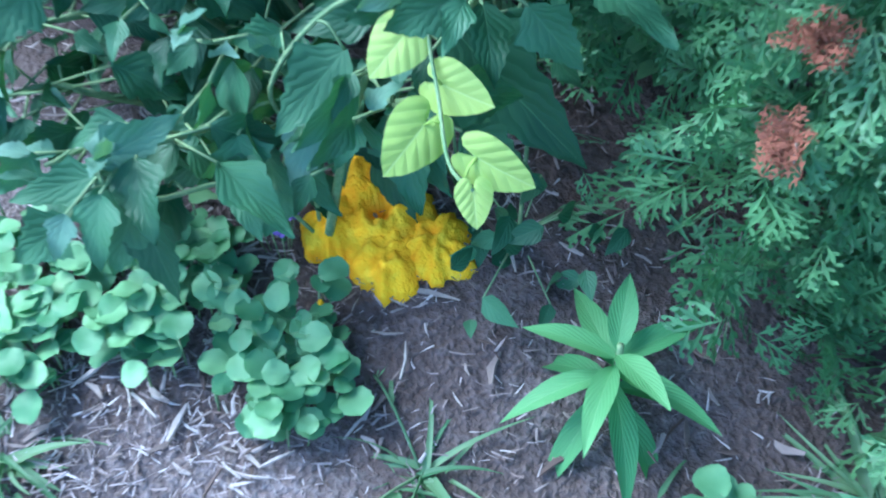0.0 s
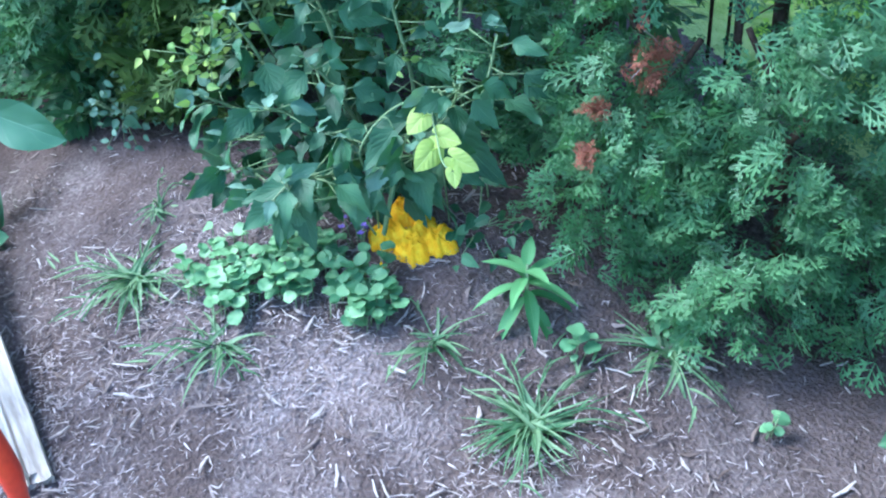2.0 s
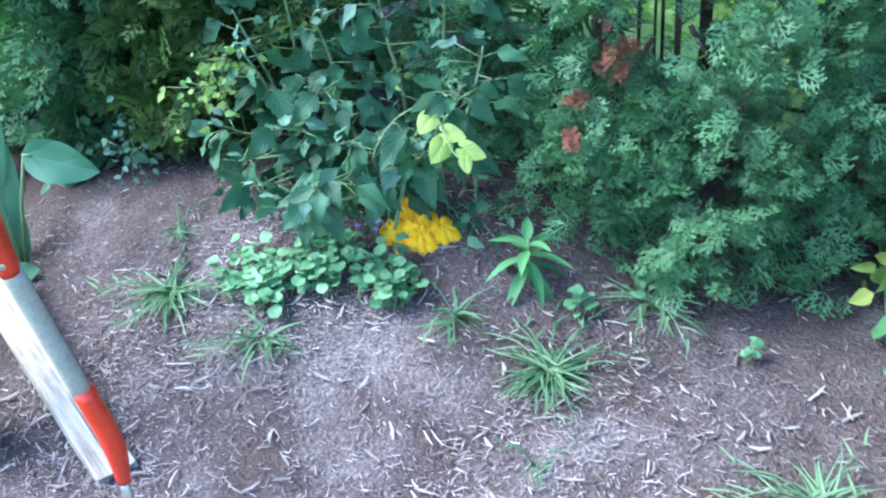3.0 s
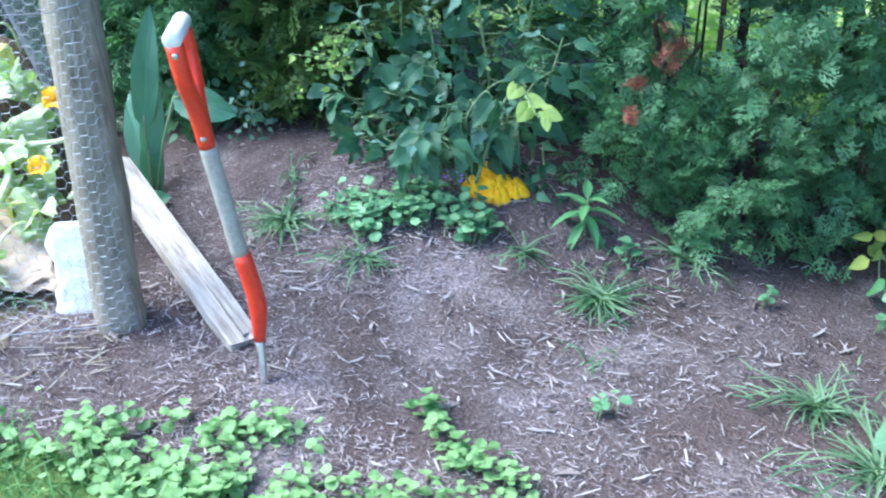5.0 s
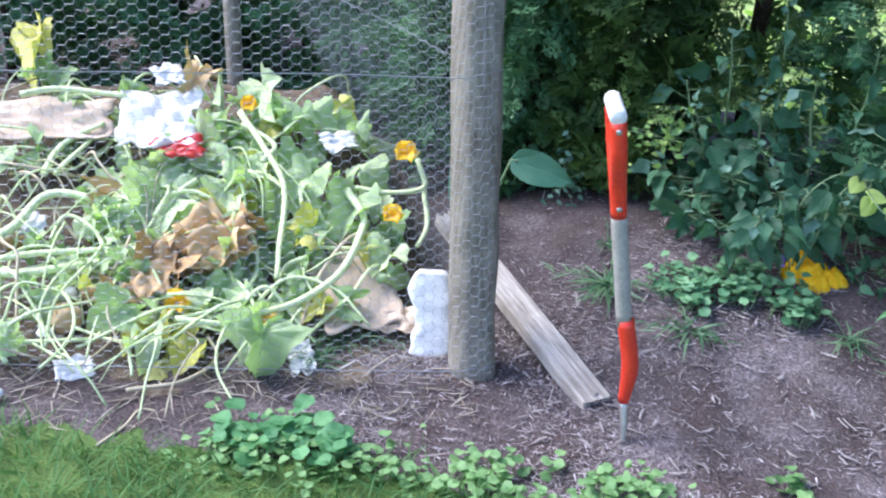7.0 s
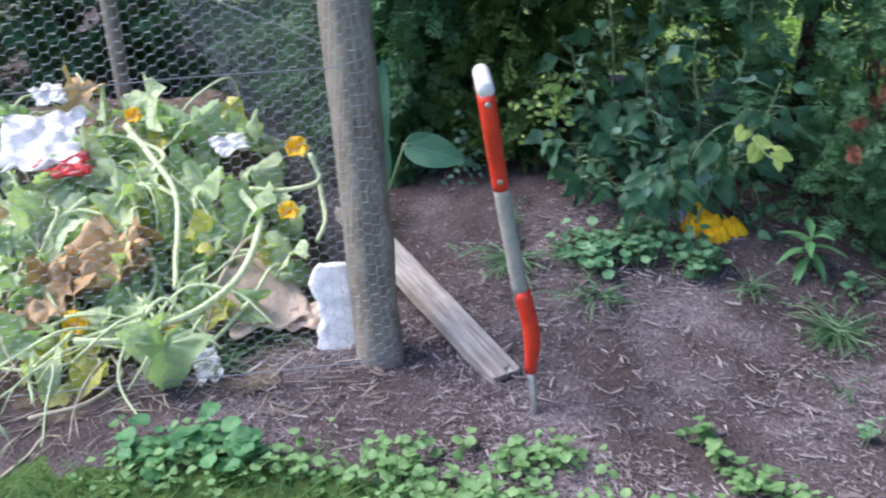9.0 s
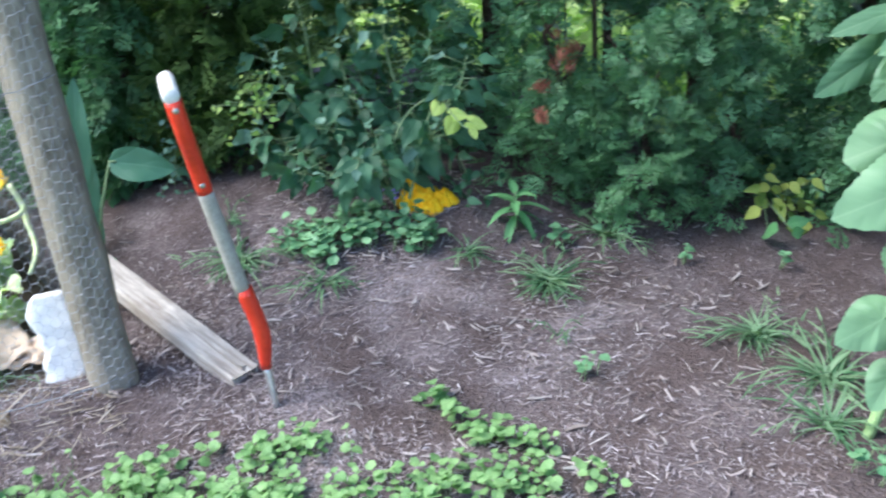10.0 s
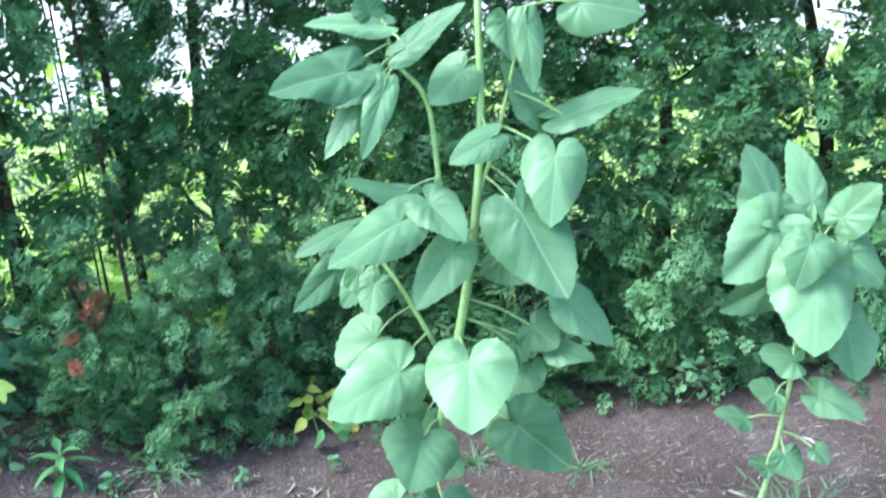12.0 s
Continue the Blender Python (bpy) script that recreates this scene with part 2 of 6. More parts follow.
def single(name, shape, material, parent, label="", place=ONE):
    return part_mesh(name, Pile().add(shape, [np.array(place)]).mesh(name, material), parent, label)


# ---- ground ----
gx = np.concatenate([np.linspace(-400, -6, 12)[:-1], np.linspace(-6, -2.4, 20)[:-1], np.linspace(-2.4, 2.8, 190), np.linspace(2.8, 7, 20)[1:], np.linspace(7, 400, 12)[1:]])
gy = np.concatenate([np.linspace(-400, -6, 12)[:-1], np.linspace(-6, -2.0, 18)[:-1], np.linspace(-2.0, 1.2, 120), np.linspace(1.2, 6, 20)[1:], np.linspace(6, 400, 14)[1:]])
gv, guv = [], []
for yy in gy:
    for xx in gx:
        bed = -2.0 < yy < 1.2 and -2.4 < xx < 2.8
        z = ground_height(xx, yy) + (0.012 * noise.noise((xx * 5, yy * 5, 0)) + 0.006 * noise.noise((xx * 18, yy * 18, 3)) if bed else 0.0)
        gv.append((xx, yy, z))
        guv.append((0, 0))
nx, ny = len(gx), len(gy)
gf = np.array([(j * nx + i, j * nx + i + 1, (j + 1) * nx + i + 1, (j + 1) * nx + i) for j in range(ny - 1) for i in range(nx - 1)])


def bed_edge(x):
    """Where the mulch bed ends and the lawn begins."""
    return -1.15 + 0.85 * min(x, 0.0) - 0.12 * max(x, 0.0)


def ground_material():
    m, nt, b = node_material("bed_and_lawn", 0.95, 0.1)
    pos = nt.nodes.new("ShaderNodeNewGeometry").outputs["Position"]
    sep = nt.nodes.new("ShaderNodeSeparateXYZ")
    nt.links.new(pos, sep.inputs[0])
    grain, big, fine = noise_tex(nt, 14, 6), noise_tex(nt, 3.5, 3), noise_tex(nt, 130, 3)
    soil = ramp(nt, maths(nt, "ADD", maths(nt, "MULTIPLY", grain, 0.5), maths(nt, "MULTIPLY", fine, 0.5)), [(0.32, (0.06, 0.044, 0.041)), (0.5, (0.126, 0.102, 0.102)), (0.67, (0.25, 0.212, 0.215))])
    soil = mixed(nt, ramp(nt, big, [(0.4, (0, 0, 0)), (0.62, (0.75, 0.75, 0.75))]), soil, (0.085, 0.062, 0.056))
    # soil turns paler in mid bed, fading towards both sides and the hedge
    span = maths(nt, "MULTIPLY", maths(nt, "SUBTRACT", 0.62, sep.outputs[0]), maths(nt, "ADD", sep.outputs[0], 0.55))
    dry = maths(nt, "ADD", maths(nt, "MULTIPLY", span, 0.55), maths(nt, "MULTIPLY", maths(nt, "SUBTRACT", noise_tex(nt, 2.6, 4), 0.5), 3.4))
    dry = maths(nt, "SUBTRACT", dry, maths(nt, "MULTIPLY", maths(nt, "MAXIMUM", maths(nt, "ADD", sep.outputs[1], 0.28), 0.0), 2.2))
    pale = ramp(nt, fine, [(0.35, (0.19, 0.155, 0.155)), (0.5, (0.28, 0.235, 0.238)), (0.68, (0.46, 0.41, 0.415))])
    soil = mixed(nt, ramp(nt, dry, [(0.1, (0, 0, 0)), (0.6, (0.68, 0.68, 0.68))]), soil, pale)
    lawn = ramp(nt, maths(nt, "ADD", maths(nt, "MULTIPLY", big, 0.5), maths(nt, "MULTIPLY", fine, 0.5)), [(0.3, (0.05, 0.1, 0.025)), (0.7, (0.18, 0.26, 0.08))])
    wob = maths(nt, "ADD", maths(nt, "MULTIPLY", maths(nt, "SUBTRACT", grain, 0.5), 0.25), maths(nt, "MULTIPLY", maths(nt, "SUBTRACT", noise_tex(nt, 1.1, 2), 0.5), 0.35))
    edge = maths(nt, "ADD", maths(nt, "MULTIPLY", maths(nt, "MINIMUM", sep.outputs[0], 0.0), 0.85), maths(nt, "MULTIPLY", maths(nt, "MAXIMUM", sep.outputs[0], 0.0), -0.12))
    front = maths(nt, "LESS_THAN", maths(nt, "ADD", sep.outputs[1], wob), maths(nt, "SUBTRACT", edge, 1.15))
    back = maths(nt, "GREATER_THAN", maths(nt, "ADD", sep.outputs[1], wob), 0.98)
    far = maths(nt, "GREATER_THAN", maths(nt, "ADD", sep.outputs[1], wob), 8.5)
    # lawn behind the hedge: sunshine is put into a brighter colour
    sunlit_lawn = ramp(nt, maths(nt, "ADD", maths(nt, "MULTIPLY", big, 0.5), maths(nt, "MULTIPLY", grain, 0.5)), [(0.3, (0.22, 0.34, 0.09)), (0.7, (0.5, 0.6, 0.24))])
    bare = mixed(nt, back, mixed(nt, front, soil, lawn), sunlit_lawn)
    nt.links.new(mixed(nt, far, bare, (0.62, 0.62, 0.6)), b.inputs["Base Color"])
    bumped(nt, b, maths(nt, "ADD", grain, fine), 1.0, 0.01)
    return m


tagged(part_mesh("ground", quads("ground", np.array(gv), gf, np.array(guv), ground_material())), "brown mulch bed merging into green lawn, coloured as sunlit behind the hedge, and pale far ground", "ground", kind="structure")

# ---- arborvitae hedge ----


def spray(n=7, length=0.11, seed=0, lobes=2, broad=1.0):
    """A flat fan of scale leaves along +y."""
    rng = random.Random(seed)
    v, f = [], []

    def sliver(a, b, w, lift=0.0):
        a, b = Vector(a), Vector(b)
        d = (b - a).normalized()
        s = d.cross(Vector((0, 0, 1))) * w * broad
        m = a.lerp(b, 0.6)
        k = len(v)
        v.extend([tuple(a), tuple(m + s + Vector((0, 0, lift))), tuple(b), tuple(m - s + Vector((0, 0, lift)))])
        f.append((k, k + 1, k + 2, k + 3))

    sliver((0, 0, 0), (0, length, -0.012), 0.004)
    for i in range(n):
        u = 0.12 + 0.84 * i / n
        for s in (-1, 1):
            reach = length * 0.52 * math.sin(math.pi * (0.18 + 0.78 * u) ** 0.8) * (0.75 + 0.5 * rng.random())
            a = Vector((0, u * length, -0.012 * u * u))
            ang = radians(38 + 16 * rng.random())
            d = Vector((s * math.sin(ang), math.cos(ang), rng.uniform(-0.3, 0.15)))
            b = a + d * reach
            sliver(a, b, 0.0052, 0.001)
            for k in range(lobes):
                q = 0.35 + 0.45 * k / max(1, lobes - 1) + 0.1 * rng.random()
                for s2 in ((-1, 1) if k == 0 else (1,)):
                    turn = Matrix.Rotation(s2 * radians(38), 3, "Z")
                    sliver(a + d * reach * q, a + d * reach * q + (turn @ d) * reach * 0.42 * (1.1 - 0.4 * q), 0.0048, 0.001)
    v = np.array(v)
    v[:, 2] += rng.uniform(-0.15, 0.15) * np.abs(v[:, 0])
    return v, np.array(f), np.zeros((len(v), 2))


SPRAYS = [spray(4, 0.1, k, 2, 0.85) for k in range(5)]
SPRAYS_SMALL = [spray(4, 0.1, 20 + k, 1, 0.9) for k in range(5)]
SPRAYS_FAR = [spray(6, 0.1, 40 + k, 0, 1.35) for k in range(5)]


def before(w, c, s):
    """Whether a tuft at w would cover the dead spray at c."""
    way = Vector((0.45, -0.75, 0.48)).normalized()
    q = w - c
    d = q.dot(way)
    return d > -0.03 and (q - way * d).length < s + 0.035


def cedar(place, radius, height, low, tufts, seed, dead=(), gaps=(), shapes=SPRAYS_SMALL, material=None, ragged=0.3, limbs=10, top=3.6, owns_dead=False, shade_overhang=1.0, fill=0):
    """One arborvitae: trunk, inner limbs, and a crown of tufts of flat sprays with dark hollows between them."""
    rng = random.Random(seed)
    x0, y0 = place
    z0 = ground_height(x0, y0)
    t = thing("arborvitae", (x0, y0, z0 - 0.02), "dense green arborvitae hedge tree with scaly hanging sprays", "hedge tree", "hedge row")
    tall = top * 0.9 if height > 2 else height * 0.8
    trunk = [(0.05 * math.sin(k * 1.3 + seed) * k / 8, 0.04 * math.cos(k * 1.7 + seed) * k / 8, tall * k / 8) for k in range(9)]
    thick = 0.012 + 0.008 * height
    single("trunk", tube(trunk, [thick * (1 - 0.09 * k) for k in range(9)], 9), BARK, t, "dark brown fibrous bark")
    for k in range(limbs):
        z = height * (0.06 + 0.8 * k / limbs)
        a = rng.uniform(0, 6.28)
        r = radius * rng.uniform(0.35, 0.6)
        p = [(0, 0, z), (math.cos(a) * r * 0.5, math.sin(a) * r * 0.5, z + 0.03), (math.cos(a) * r, math.sin(a) * r, z + 0.1)]
        single("limb", tube(curve_points(p, 3), 0.006, 5), BARK, t)
    groups = {}
    crown_top = 1.75 if height > 2 else height
    for k in range(tufts):
        z = low + (crown_top - low) * rng.random() ** 0.95
        a = -math.pi / 2 + rng.gauss(0, 0.85) if rng.random() < 0.95 else rng.uniform(0, 6.28)
        h = z / height
        wide = radius * (1.0 - 0.22 * h) * (1 - max(0.0, h - 0.8) * 2.0)
        lump = noise.noise((math.cos(a) * 2.0 + seed * 3, math.sin(a) * 2.0, z * 4.0))
        small = noise.noise((math.cos(a) * 6 + seed, math.sin(a) * 6, z * 9))
        deep = rng.random() ** 2.2
        r = wide * (0.95 + ragged * lump + 0.2 * small) * (1 - 0.5 * deep)
        q = Vector((math.cos(a) * r, math.sin(a) * r, z))
        w = q + Vector((x0, y0, z0))
        if w.z < ground_height(w.x, w.y) + 0.035:
            continue
        if any(before(w, Vector(c), s) for c, s in dead) or any((w - Vector(c)).length < s * 1.1 + 0.035 for c, s in gaps):
            continue
        face = Vector((math.cos(a), math.sin(a), rng.uniform(-0.25, 0.35))).normalized()
        spread = rng.uniform(0.018, 0.036)
        for j in range(rng.randrange(4, 7) if deep < 0.5 else 3):
            out = (face + Vector((rng.gauss(0, 0.55), rng.gauss(0, 0.55), rng.gauss(-0.1, 0.5)))).normalized()
            p = q + Vector((rng.gauss(0, spread), rng.gauss(0, spread), rng.gauss(0, spread * 0.8)))
            high = shapes is SPRAYS and z > 0.75
            size = rng.uniform(0.55, 1.15) * (0.66 if shapes is SPRAYS and not high else 1.0)
            m = aim(p - out * 0.04, p + out, rng.gauss(0, 0.7), (0, 0, 1) if abs(out.z) < 0.85 else face) @ Matrix.Scale(size, 4)
            groups.setdefault(("high" if high else "live", rng.randrange(5)), []).append(np.array(m))
    for k in range(fill):
        # the dim inner sprays that close the crown
        z = low + (crown_top - low) * rng.random()
        a, r = rng.uniform(0, 6.28), radius * rng.uniform(0.1, 0.72)
        q = Vector((math.cos(a) * r, math.sin(a) * r, z))
        w = q + Vector((x0, y0, z0))
        if w.z < ground_height(w.x, w.y) + 0.06 or any(before(w, Vector(c), s) for c, s in dead) or any((w - Vector(c)).length < s * 1.1 + 0.05 for c, s in gaps):
            continue
        for j in range(4):
            out = Vector((math.cos(a) + rng.gauss(0, 0.7), math.sin(a) + rng.gauss(0, 0.7), rng.gauss(-0.1, 0.7))).normalized()
            groups.setdefault(("upper", rng.randrange(5)), []).append(np.array(aim(q, q + out, rng.gauss(0, 0.8), (0.3, 0.2, 1)) @ Matrix.Scale(rng.uniform(0.9, 1.6), 4)))
    # unseen upper sprays, added to block sky light from the bed below
    for k in range(int(110 * shade_overhang) if height > 2 else 0):
        z = rng.uniform(crown_top - 0.1, top)
        a, r = rng.uniform(0, 6.28), radius * shade_overhang * (1.0 - 0.5 * (z - crown_top) / (top - crown_top)) * math.sqrt(rng.random())
        q = Vector((math.cos(a) * r, math.sin(a) * r, z))
        for j in range(5):
            out = Vector((rng.gauss(0, 1), rng.gauss(0, 1), rng.gauss(0.1, 0.6))).normalized()
            groups.setdefault(("upper", rng.randrange(5)), []).append(np.array(aim(q, q + out, rng.gauss(0, 0.8), (0.3, 0.2, 1)) @ Matrix.Scale(rng.uniform(1.8, 3.0), 4)))
    for c, s in (dead if owns_dead else ()):
        mid = Vector(c) - Vector((x0, y0, z0))
        for j in range(int(12 + 650 * s)):
            out = Vector((rng.gauss(0.3, 0.7), rng.gauss(-0.4, 0.7), rng.gauss(-0.2, 0.6))).normalized()
            p = mid + Vector((rng.gauss(0, 0.4), rng.gauss(0, 0.4), rng.gauss(0, 0.45))) * s
            groups.setdefault(("dead", rng.randrange(5)), []).append(np.array(aim(p - out * 0.03, p + out, rng.gauss(0, 0.8)) @ Matrix.Scale(rng.uniform(0.2, 0.36) + 2.0 * (s - 0.02), 4)))
        for j in range(4 if s > 0.03 else 1):
            end = mid + Vector((rng.gauss(0.4, 0.9), rng.gauss(-0.5, 0.5), rng.gauss(0, 0.8))) * s
            start = mid + Vector((-0.3, 0.9, -0.2)) * s
            single("dead_twig", tube(curve_points([start, start.lerp(end, 0.5) + Vector((0, 0, 0.2 * s)), end], 3), 0.0008, 5), PALETWIG, t, "bare pale grey twig")
    for kind, name, mat in (("live", "crown", material or GREEN_CEDAR), ("dead", "dead_spray", CEDAR_DEAD)):
        pile = Pile()
        for (kd, i), mats in groups.items():
            if kd == kind or (kind == "live" and kd in ("upper", "high")):
                pile.add((SPRAYS_FAR if kd == "upper" else SPRAYS_SMALL if kd == "high" else shapes)[i], mats)
        if pile.n:
            part_mesh(name, pile.mesh(name, mat, False), t, "rust-brown dead spray" if kind == "dead" else "")
    return t


def tunnel(start, way, size, n=14):
    """An opening that runs through the hedge."""
    return tuple((tuple(Vector(start) + Vector(way) * (0.13 * k - 0.2)), size) for k in range(n))


GAPS = (tunnel((0.17, 0.5, 1.16), (-0.52, 1, -0.06), 0.025) + tunnel((0.25, 0.5, 1.14), (-0.48, 1, -0.06), 0.02) + tunnel((0.245, 0.5, 0.59), (-0.49, 1, -0.27), 0.03)
        + tunnel((0.28, 0.5, 0.5), (-0.46, 1, -0.3), 0.045) + tunnel((0.3, 0.5, 0.51), (-0.65, 1, -0.5), 0.065)
        + tunnel((0.54, 0.5, 0.38), (-0.36, 1, -0.35), 0.025) + tunnel((0.526, 0.5, 0.44), (-0.5, 1, -0.53), 0.02) + tunnel((0.83, 0.5, 0.42), (-0.28, 1, -0.33), 0.012)
        + tunnel((1.64, 0.5, 1.02), (0.01, 1, -0.11), 0.015) + tunnel((1.86, 0.5, 0.98), (0.08, 1, -0.13), 0.02))
DEAD = (((0.262, 0.32, 0.50), 0.05), ((0.226, 0.215, 0.44), 0.013), ((0.245, 0.185, 0.38), 0.014))
cedar((-3.3, 0.2), 0.55, 2.4, 0.04, 240, 11, (), (), SPRAYS_FAR, top=2.6, fill=80)
cedar((-2.7, 0.28), 0.52, 2.4, 0.04, 280, 12, (), (), SPRAYS_FAR, top=2.6, fill=100)
cedar((-2.1, 0.32), 0.5, 2.4, 0.03, 300, 13, (), (), SPRAYS_FAR, top=2.6, fill=120)
cedar((-1.55, 0.36), 0.5, 2.4, 0.02, 280, 14, (), (), SPRAYS_SMALL, fill=160)
# the next three get widened, unseen tops that darken the weeds beneath
cedar((-1.05, 0.36), 0.48, 2.4, 0.0, 360, 15, shade_overhang=1.7, fill=110)
cedar((-0.6, 0.48), 0.46, 2.4, 0.02, 340, 16, (), (), SPRAYS_SMALL, GREEN_CEDAR_YELLOW, shade_overhang=1.7, fill=100)
cedar((-0.12, 0.62), 0.44, 2.4, 0.02, 430, 17, DEAD, GAPS, SPRAYS, owns_dead=True, shade_overhang=1.7, top=2.0, fill=130)
cedar((0.42, 0.5), 0.255, 0.56, 0.05, 200, 18, DEAD, GAPS, SPRAYS, None, 0.55, 4)
cedar((0.20, 0.38), 0.19, 0.62, 0.03, 105, 28, DEAD, GAPS, SPRAYS, None, 0.5, 4)
cedar((0.62, 0.66), 0.22, 0.6, 0.04, 110, 29, (), GAPS, SPRAYS, None, 0.5, 4)
cedar((-0.76, 0.07), 0.21, 1.15, 0.03, 170, 41, (), (), SPRAYS_SMALL, GREEN_CEDAR_YELLOW, 0.5, 4, fill=60)
cedar((-1.03, -0.03), 0.26, 1.3, 0.03, 200, 42, (), (), SPRAYS_SMALL, None, 0.5, 4, fill=70)
cedar((-1.36, -0.02), 0.26, 1.3, 0.03, 150, 43, (), (), SPRAYS_SMALL, None, 0.5, 4, fill=70)
cedar((0.42, 0.97), 0.38, 2.4, 0.06, 430, 19, DEAD, GAPS, SPRAYS, top=2.0, fill=130)
cedar((0.92, 1.04), 0.44, 2.4, 0.02, 470, 20, (), GAPS, top=2.0, fill=130)
cedar((1.38, 1.06), 0.46, 2.4, 0.02, 470, 21, (), GAPS, top=2.0, fill=130)
cedar((1.85, 1.1), 0.46, 2.4, 0.02, 470, 22, (), GAPS, top=2.0, fill=130)
cedar((2.35, 1.16), 0.47, 2.4, 0.02, 430, 23, (), GAPS, top=2.0, fill=130)
cedar((2.9, 1.22), 0.5, 2.4, 0.02, 300, 24, (), (), SPRAYS_FAR, fill=160)
cedar((3.5, 1.3), 0.5, 2.4, 0.06, 160, 25, (), (), SPRAYS_FAR, fill=80)
cedar((-2.9, -0.25), 0.5, 1.9, 0.06, 300, 31, (), (), SPRAYS_FAR, top=2.0, fill=120)
cedar((-3.15, -0.85), 0.5, 1.9, 0.06, 300, 32, (), (), SPRAYS_FAR, top=2.0, fill=120)
cedar((-3.35, -1.45), 0.5, 1.9, 0.06, 300, 33, (), (), SPRAYS_FAR, top=2.0, fill=100)
cedar((-3.5, -2.1), 0.5, 1.9, 0.06, 280, 34, (), (), SPRAYS_FAR, top=2.0, fill=80)


def bare_sapling(place, height, thick, seed):
    """A slim dark trunk standing in a gap of the hedge."""
    b = thing("bare_sapling", on_ground(*place), "slim dark leafless sapling in a gap of the hedge", "sapling", "bare saplings")
    line = [(0.014 * math.sin(k * 0.9 + seed) * k / 6, 0.02 * math.cos(k * 1.1 + seed) * k / 6, height * k / 6 - 0.03) for k in range(7)]
    single("trunk", tube(line, [thick * (1 - 0.06 * k) for k in range(7)], 8), BARK, b)
    for k in range(5):
        p = Vector(line[1 + k])
        a = k * 2.2 + seed
        single("twig", tube([p, p + Vector((math.cos(a) * 0.1, math.sin(a) * 0.06, 0.05)), p + Vector((math.cos(a) * 0.2, math.sin(a) * 0.1, 0.07))], 0.0018, 5), BARK, b)


def on_ground(x, y):
    return Vector((x, y, ground_height(x, y)))


bare_sapling((0.227, 0.6), 2.2, 0.008, 1)
bare_sapling((0.2, 0.78), 2.4, 0.016, 4)
bare_sapling((-0.08, 0.95), 2.3, 0.0045, 5)
bare_sapling((-0.045, 0.97), 2.3, 0.004, 6)
bare_sapling((-0.01, 0.95), 2.3, 0.005, 2)
bare_sapling((0.57, 1.1), 2.2, 0.012, 3)

# brush beyond the hedge, its sunlit look put into the pale leaf colour
BRUSH = leafy("sunlit_brush_leaf", (0.22, 0.36, 0.08), (0.5, 0.62, 0.22), island=True, rough=0.6, glow=0.4, wander=3)
rng = random.Random(8)
brush = {}
for k in range(4200):
    x, y = rng.uniform(-7, 4), rng.uniform(3.2, 5.0)
    if k % 5 < 2:
        x, y = rng.uniform(-1.8, 1.2), rng.uniform(1.08, 2.6)
    elif k % 5 == 2:
        x, y = rng.uniform(-0.9, 0.4), rng.uniform(1.2, 2.1)
    q = Vector((x, y, (0.3 if y < 3 else 1.0) * rng.random() ** 1.3 * (0.75 + 0.5 * noise.noise((x * 1.3, y, 2)))))
    a = rng.uniform(0, 6.28)
    brush.setdefault(k % 3, []).append(np.array(aim(q, q + Vector((math.cos(a), math.sin(a), rng.uniform(-0.6, 0.8))), rng.uniform(-1, 1)) @ Matrix.Scale(rng.uniform(0.7, 1.6) * (0.45 if y < 3 else 1.0), 4)))
pile = Pile()
for k, mats in brush.items():
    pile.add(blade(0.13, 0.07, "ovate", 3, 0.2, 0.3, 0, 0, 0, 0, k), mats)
tagged(part_mesh("distant_brush", pile.mesh("distant_brush", BRUSH)), "yellow-green brush beyond the hedge, leaves coloured as if sunlit", "brush", kind="stuff")

# ---- sunflowers ----


def sunflower_leaf(plant, base, tip, width):
    """A broad toothed leaf blade from its stalk's end to its tip."""
    base, tip = Vector(base) - plant.location, Vector(tip) - plant.location
    k = len(plant.children)
    full = max((tip - base).length, width * 0.95)
    way = (tip - base).normalized()
    base, length = base + way * full * 0.2, full * 0.8
    tip = base + way * length
    facing = Vector((0.2, -0.85, 0.45)) if (tip - base).z < -0.02 else Vector((0.1, -0.6, 0.8))
    shape = heart_blade(length, width * 1.14, 0.08 + 0.14 * (k % 3), 0.07 * (k % 4) - 0.02, 0.016, 0.045 + 0.025 * (k % 2), k, 0.0, 74, 5)
    for q in shape[0]:
        # blistered between the veins, the margins rolling down a little
        c = Vector((q[0] * 55, q[1] * 55, k * 2.3))
        q[2] += 0.016 * width * noise.noise(c) + 0.07 * width * noise.noise(c * 0.3) - 0.5 * max(0.0, abs(q[0]) - 0.36 * width)
    ob = single("leaf", shape, SUNLEAF, plant)
    ob.matrix_basis = aim(base, tip, 0.25 * math.sin(k * 2.1), facing)
    # the stalk back to the nearest point of the stem
    near = min(plant_stems[plant.name], key=lambda p: ((p - Vector((0, 0, 0.03))) - base).length)
    if (near - base).length < 0.3:
        back = facing.normalized() * -0.012
        mid = near.lerp(base, 0.55) + back + Vector((0, 0, 0.012))
        base = base + back * 0.4
        single("petiole", tube(curve_points([near, mid, base], 4), 0.0023, 6), SUNSTEM, plant)
    return ob


plant_stems = {}


def sunflower_plant(name, place, label, stems):
    p = thing(name, place, label, "sunflower", "sunflowers")
    plant_stems[p.name] = []
    for k, (points, thick) in enumerate(stems):
        line = curve_points([Vector(q) - p.location for q in points], 6)
        plant_stems[p.name] += line
        single("stem" if k == 0 else "side_stem", tube(line, [thick * (1 - 0.5 * i / len(line)) for i in range(len(line))], 10), SUNSTEM, p)
    return p


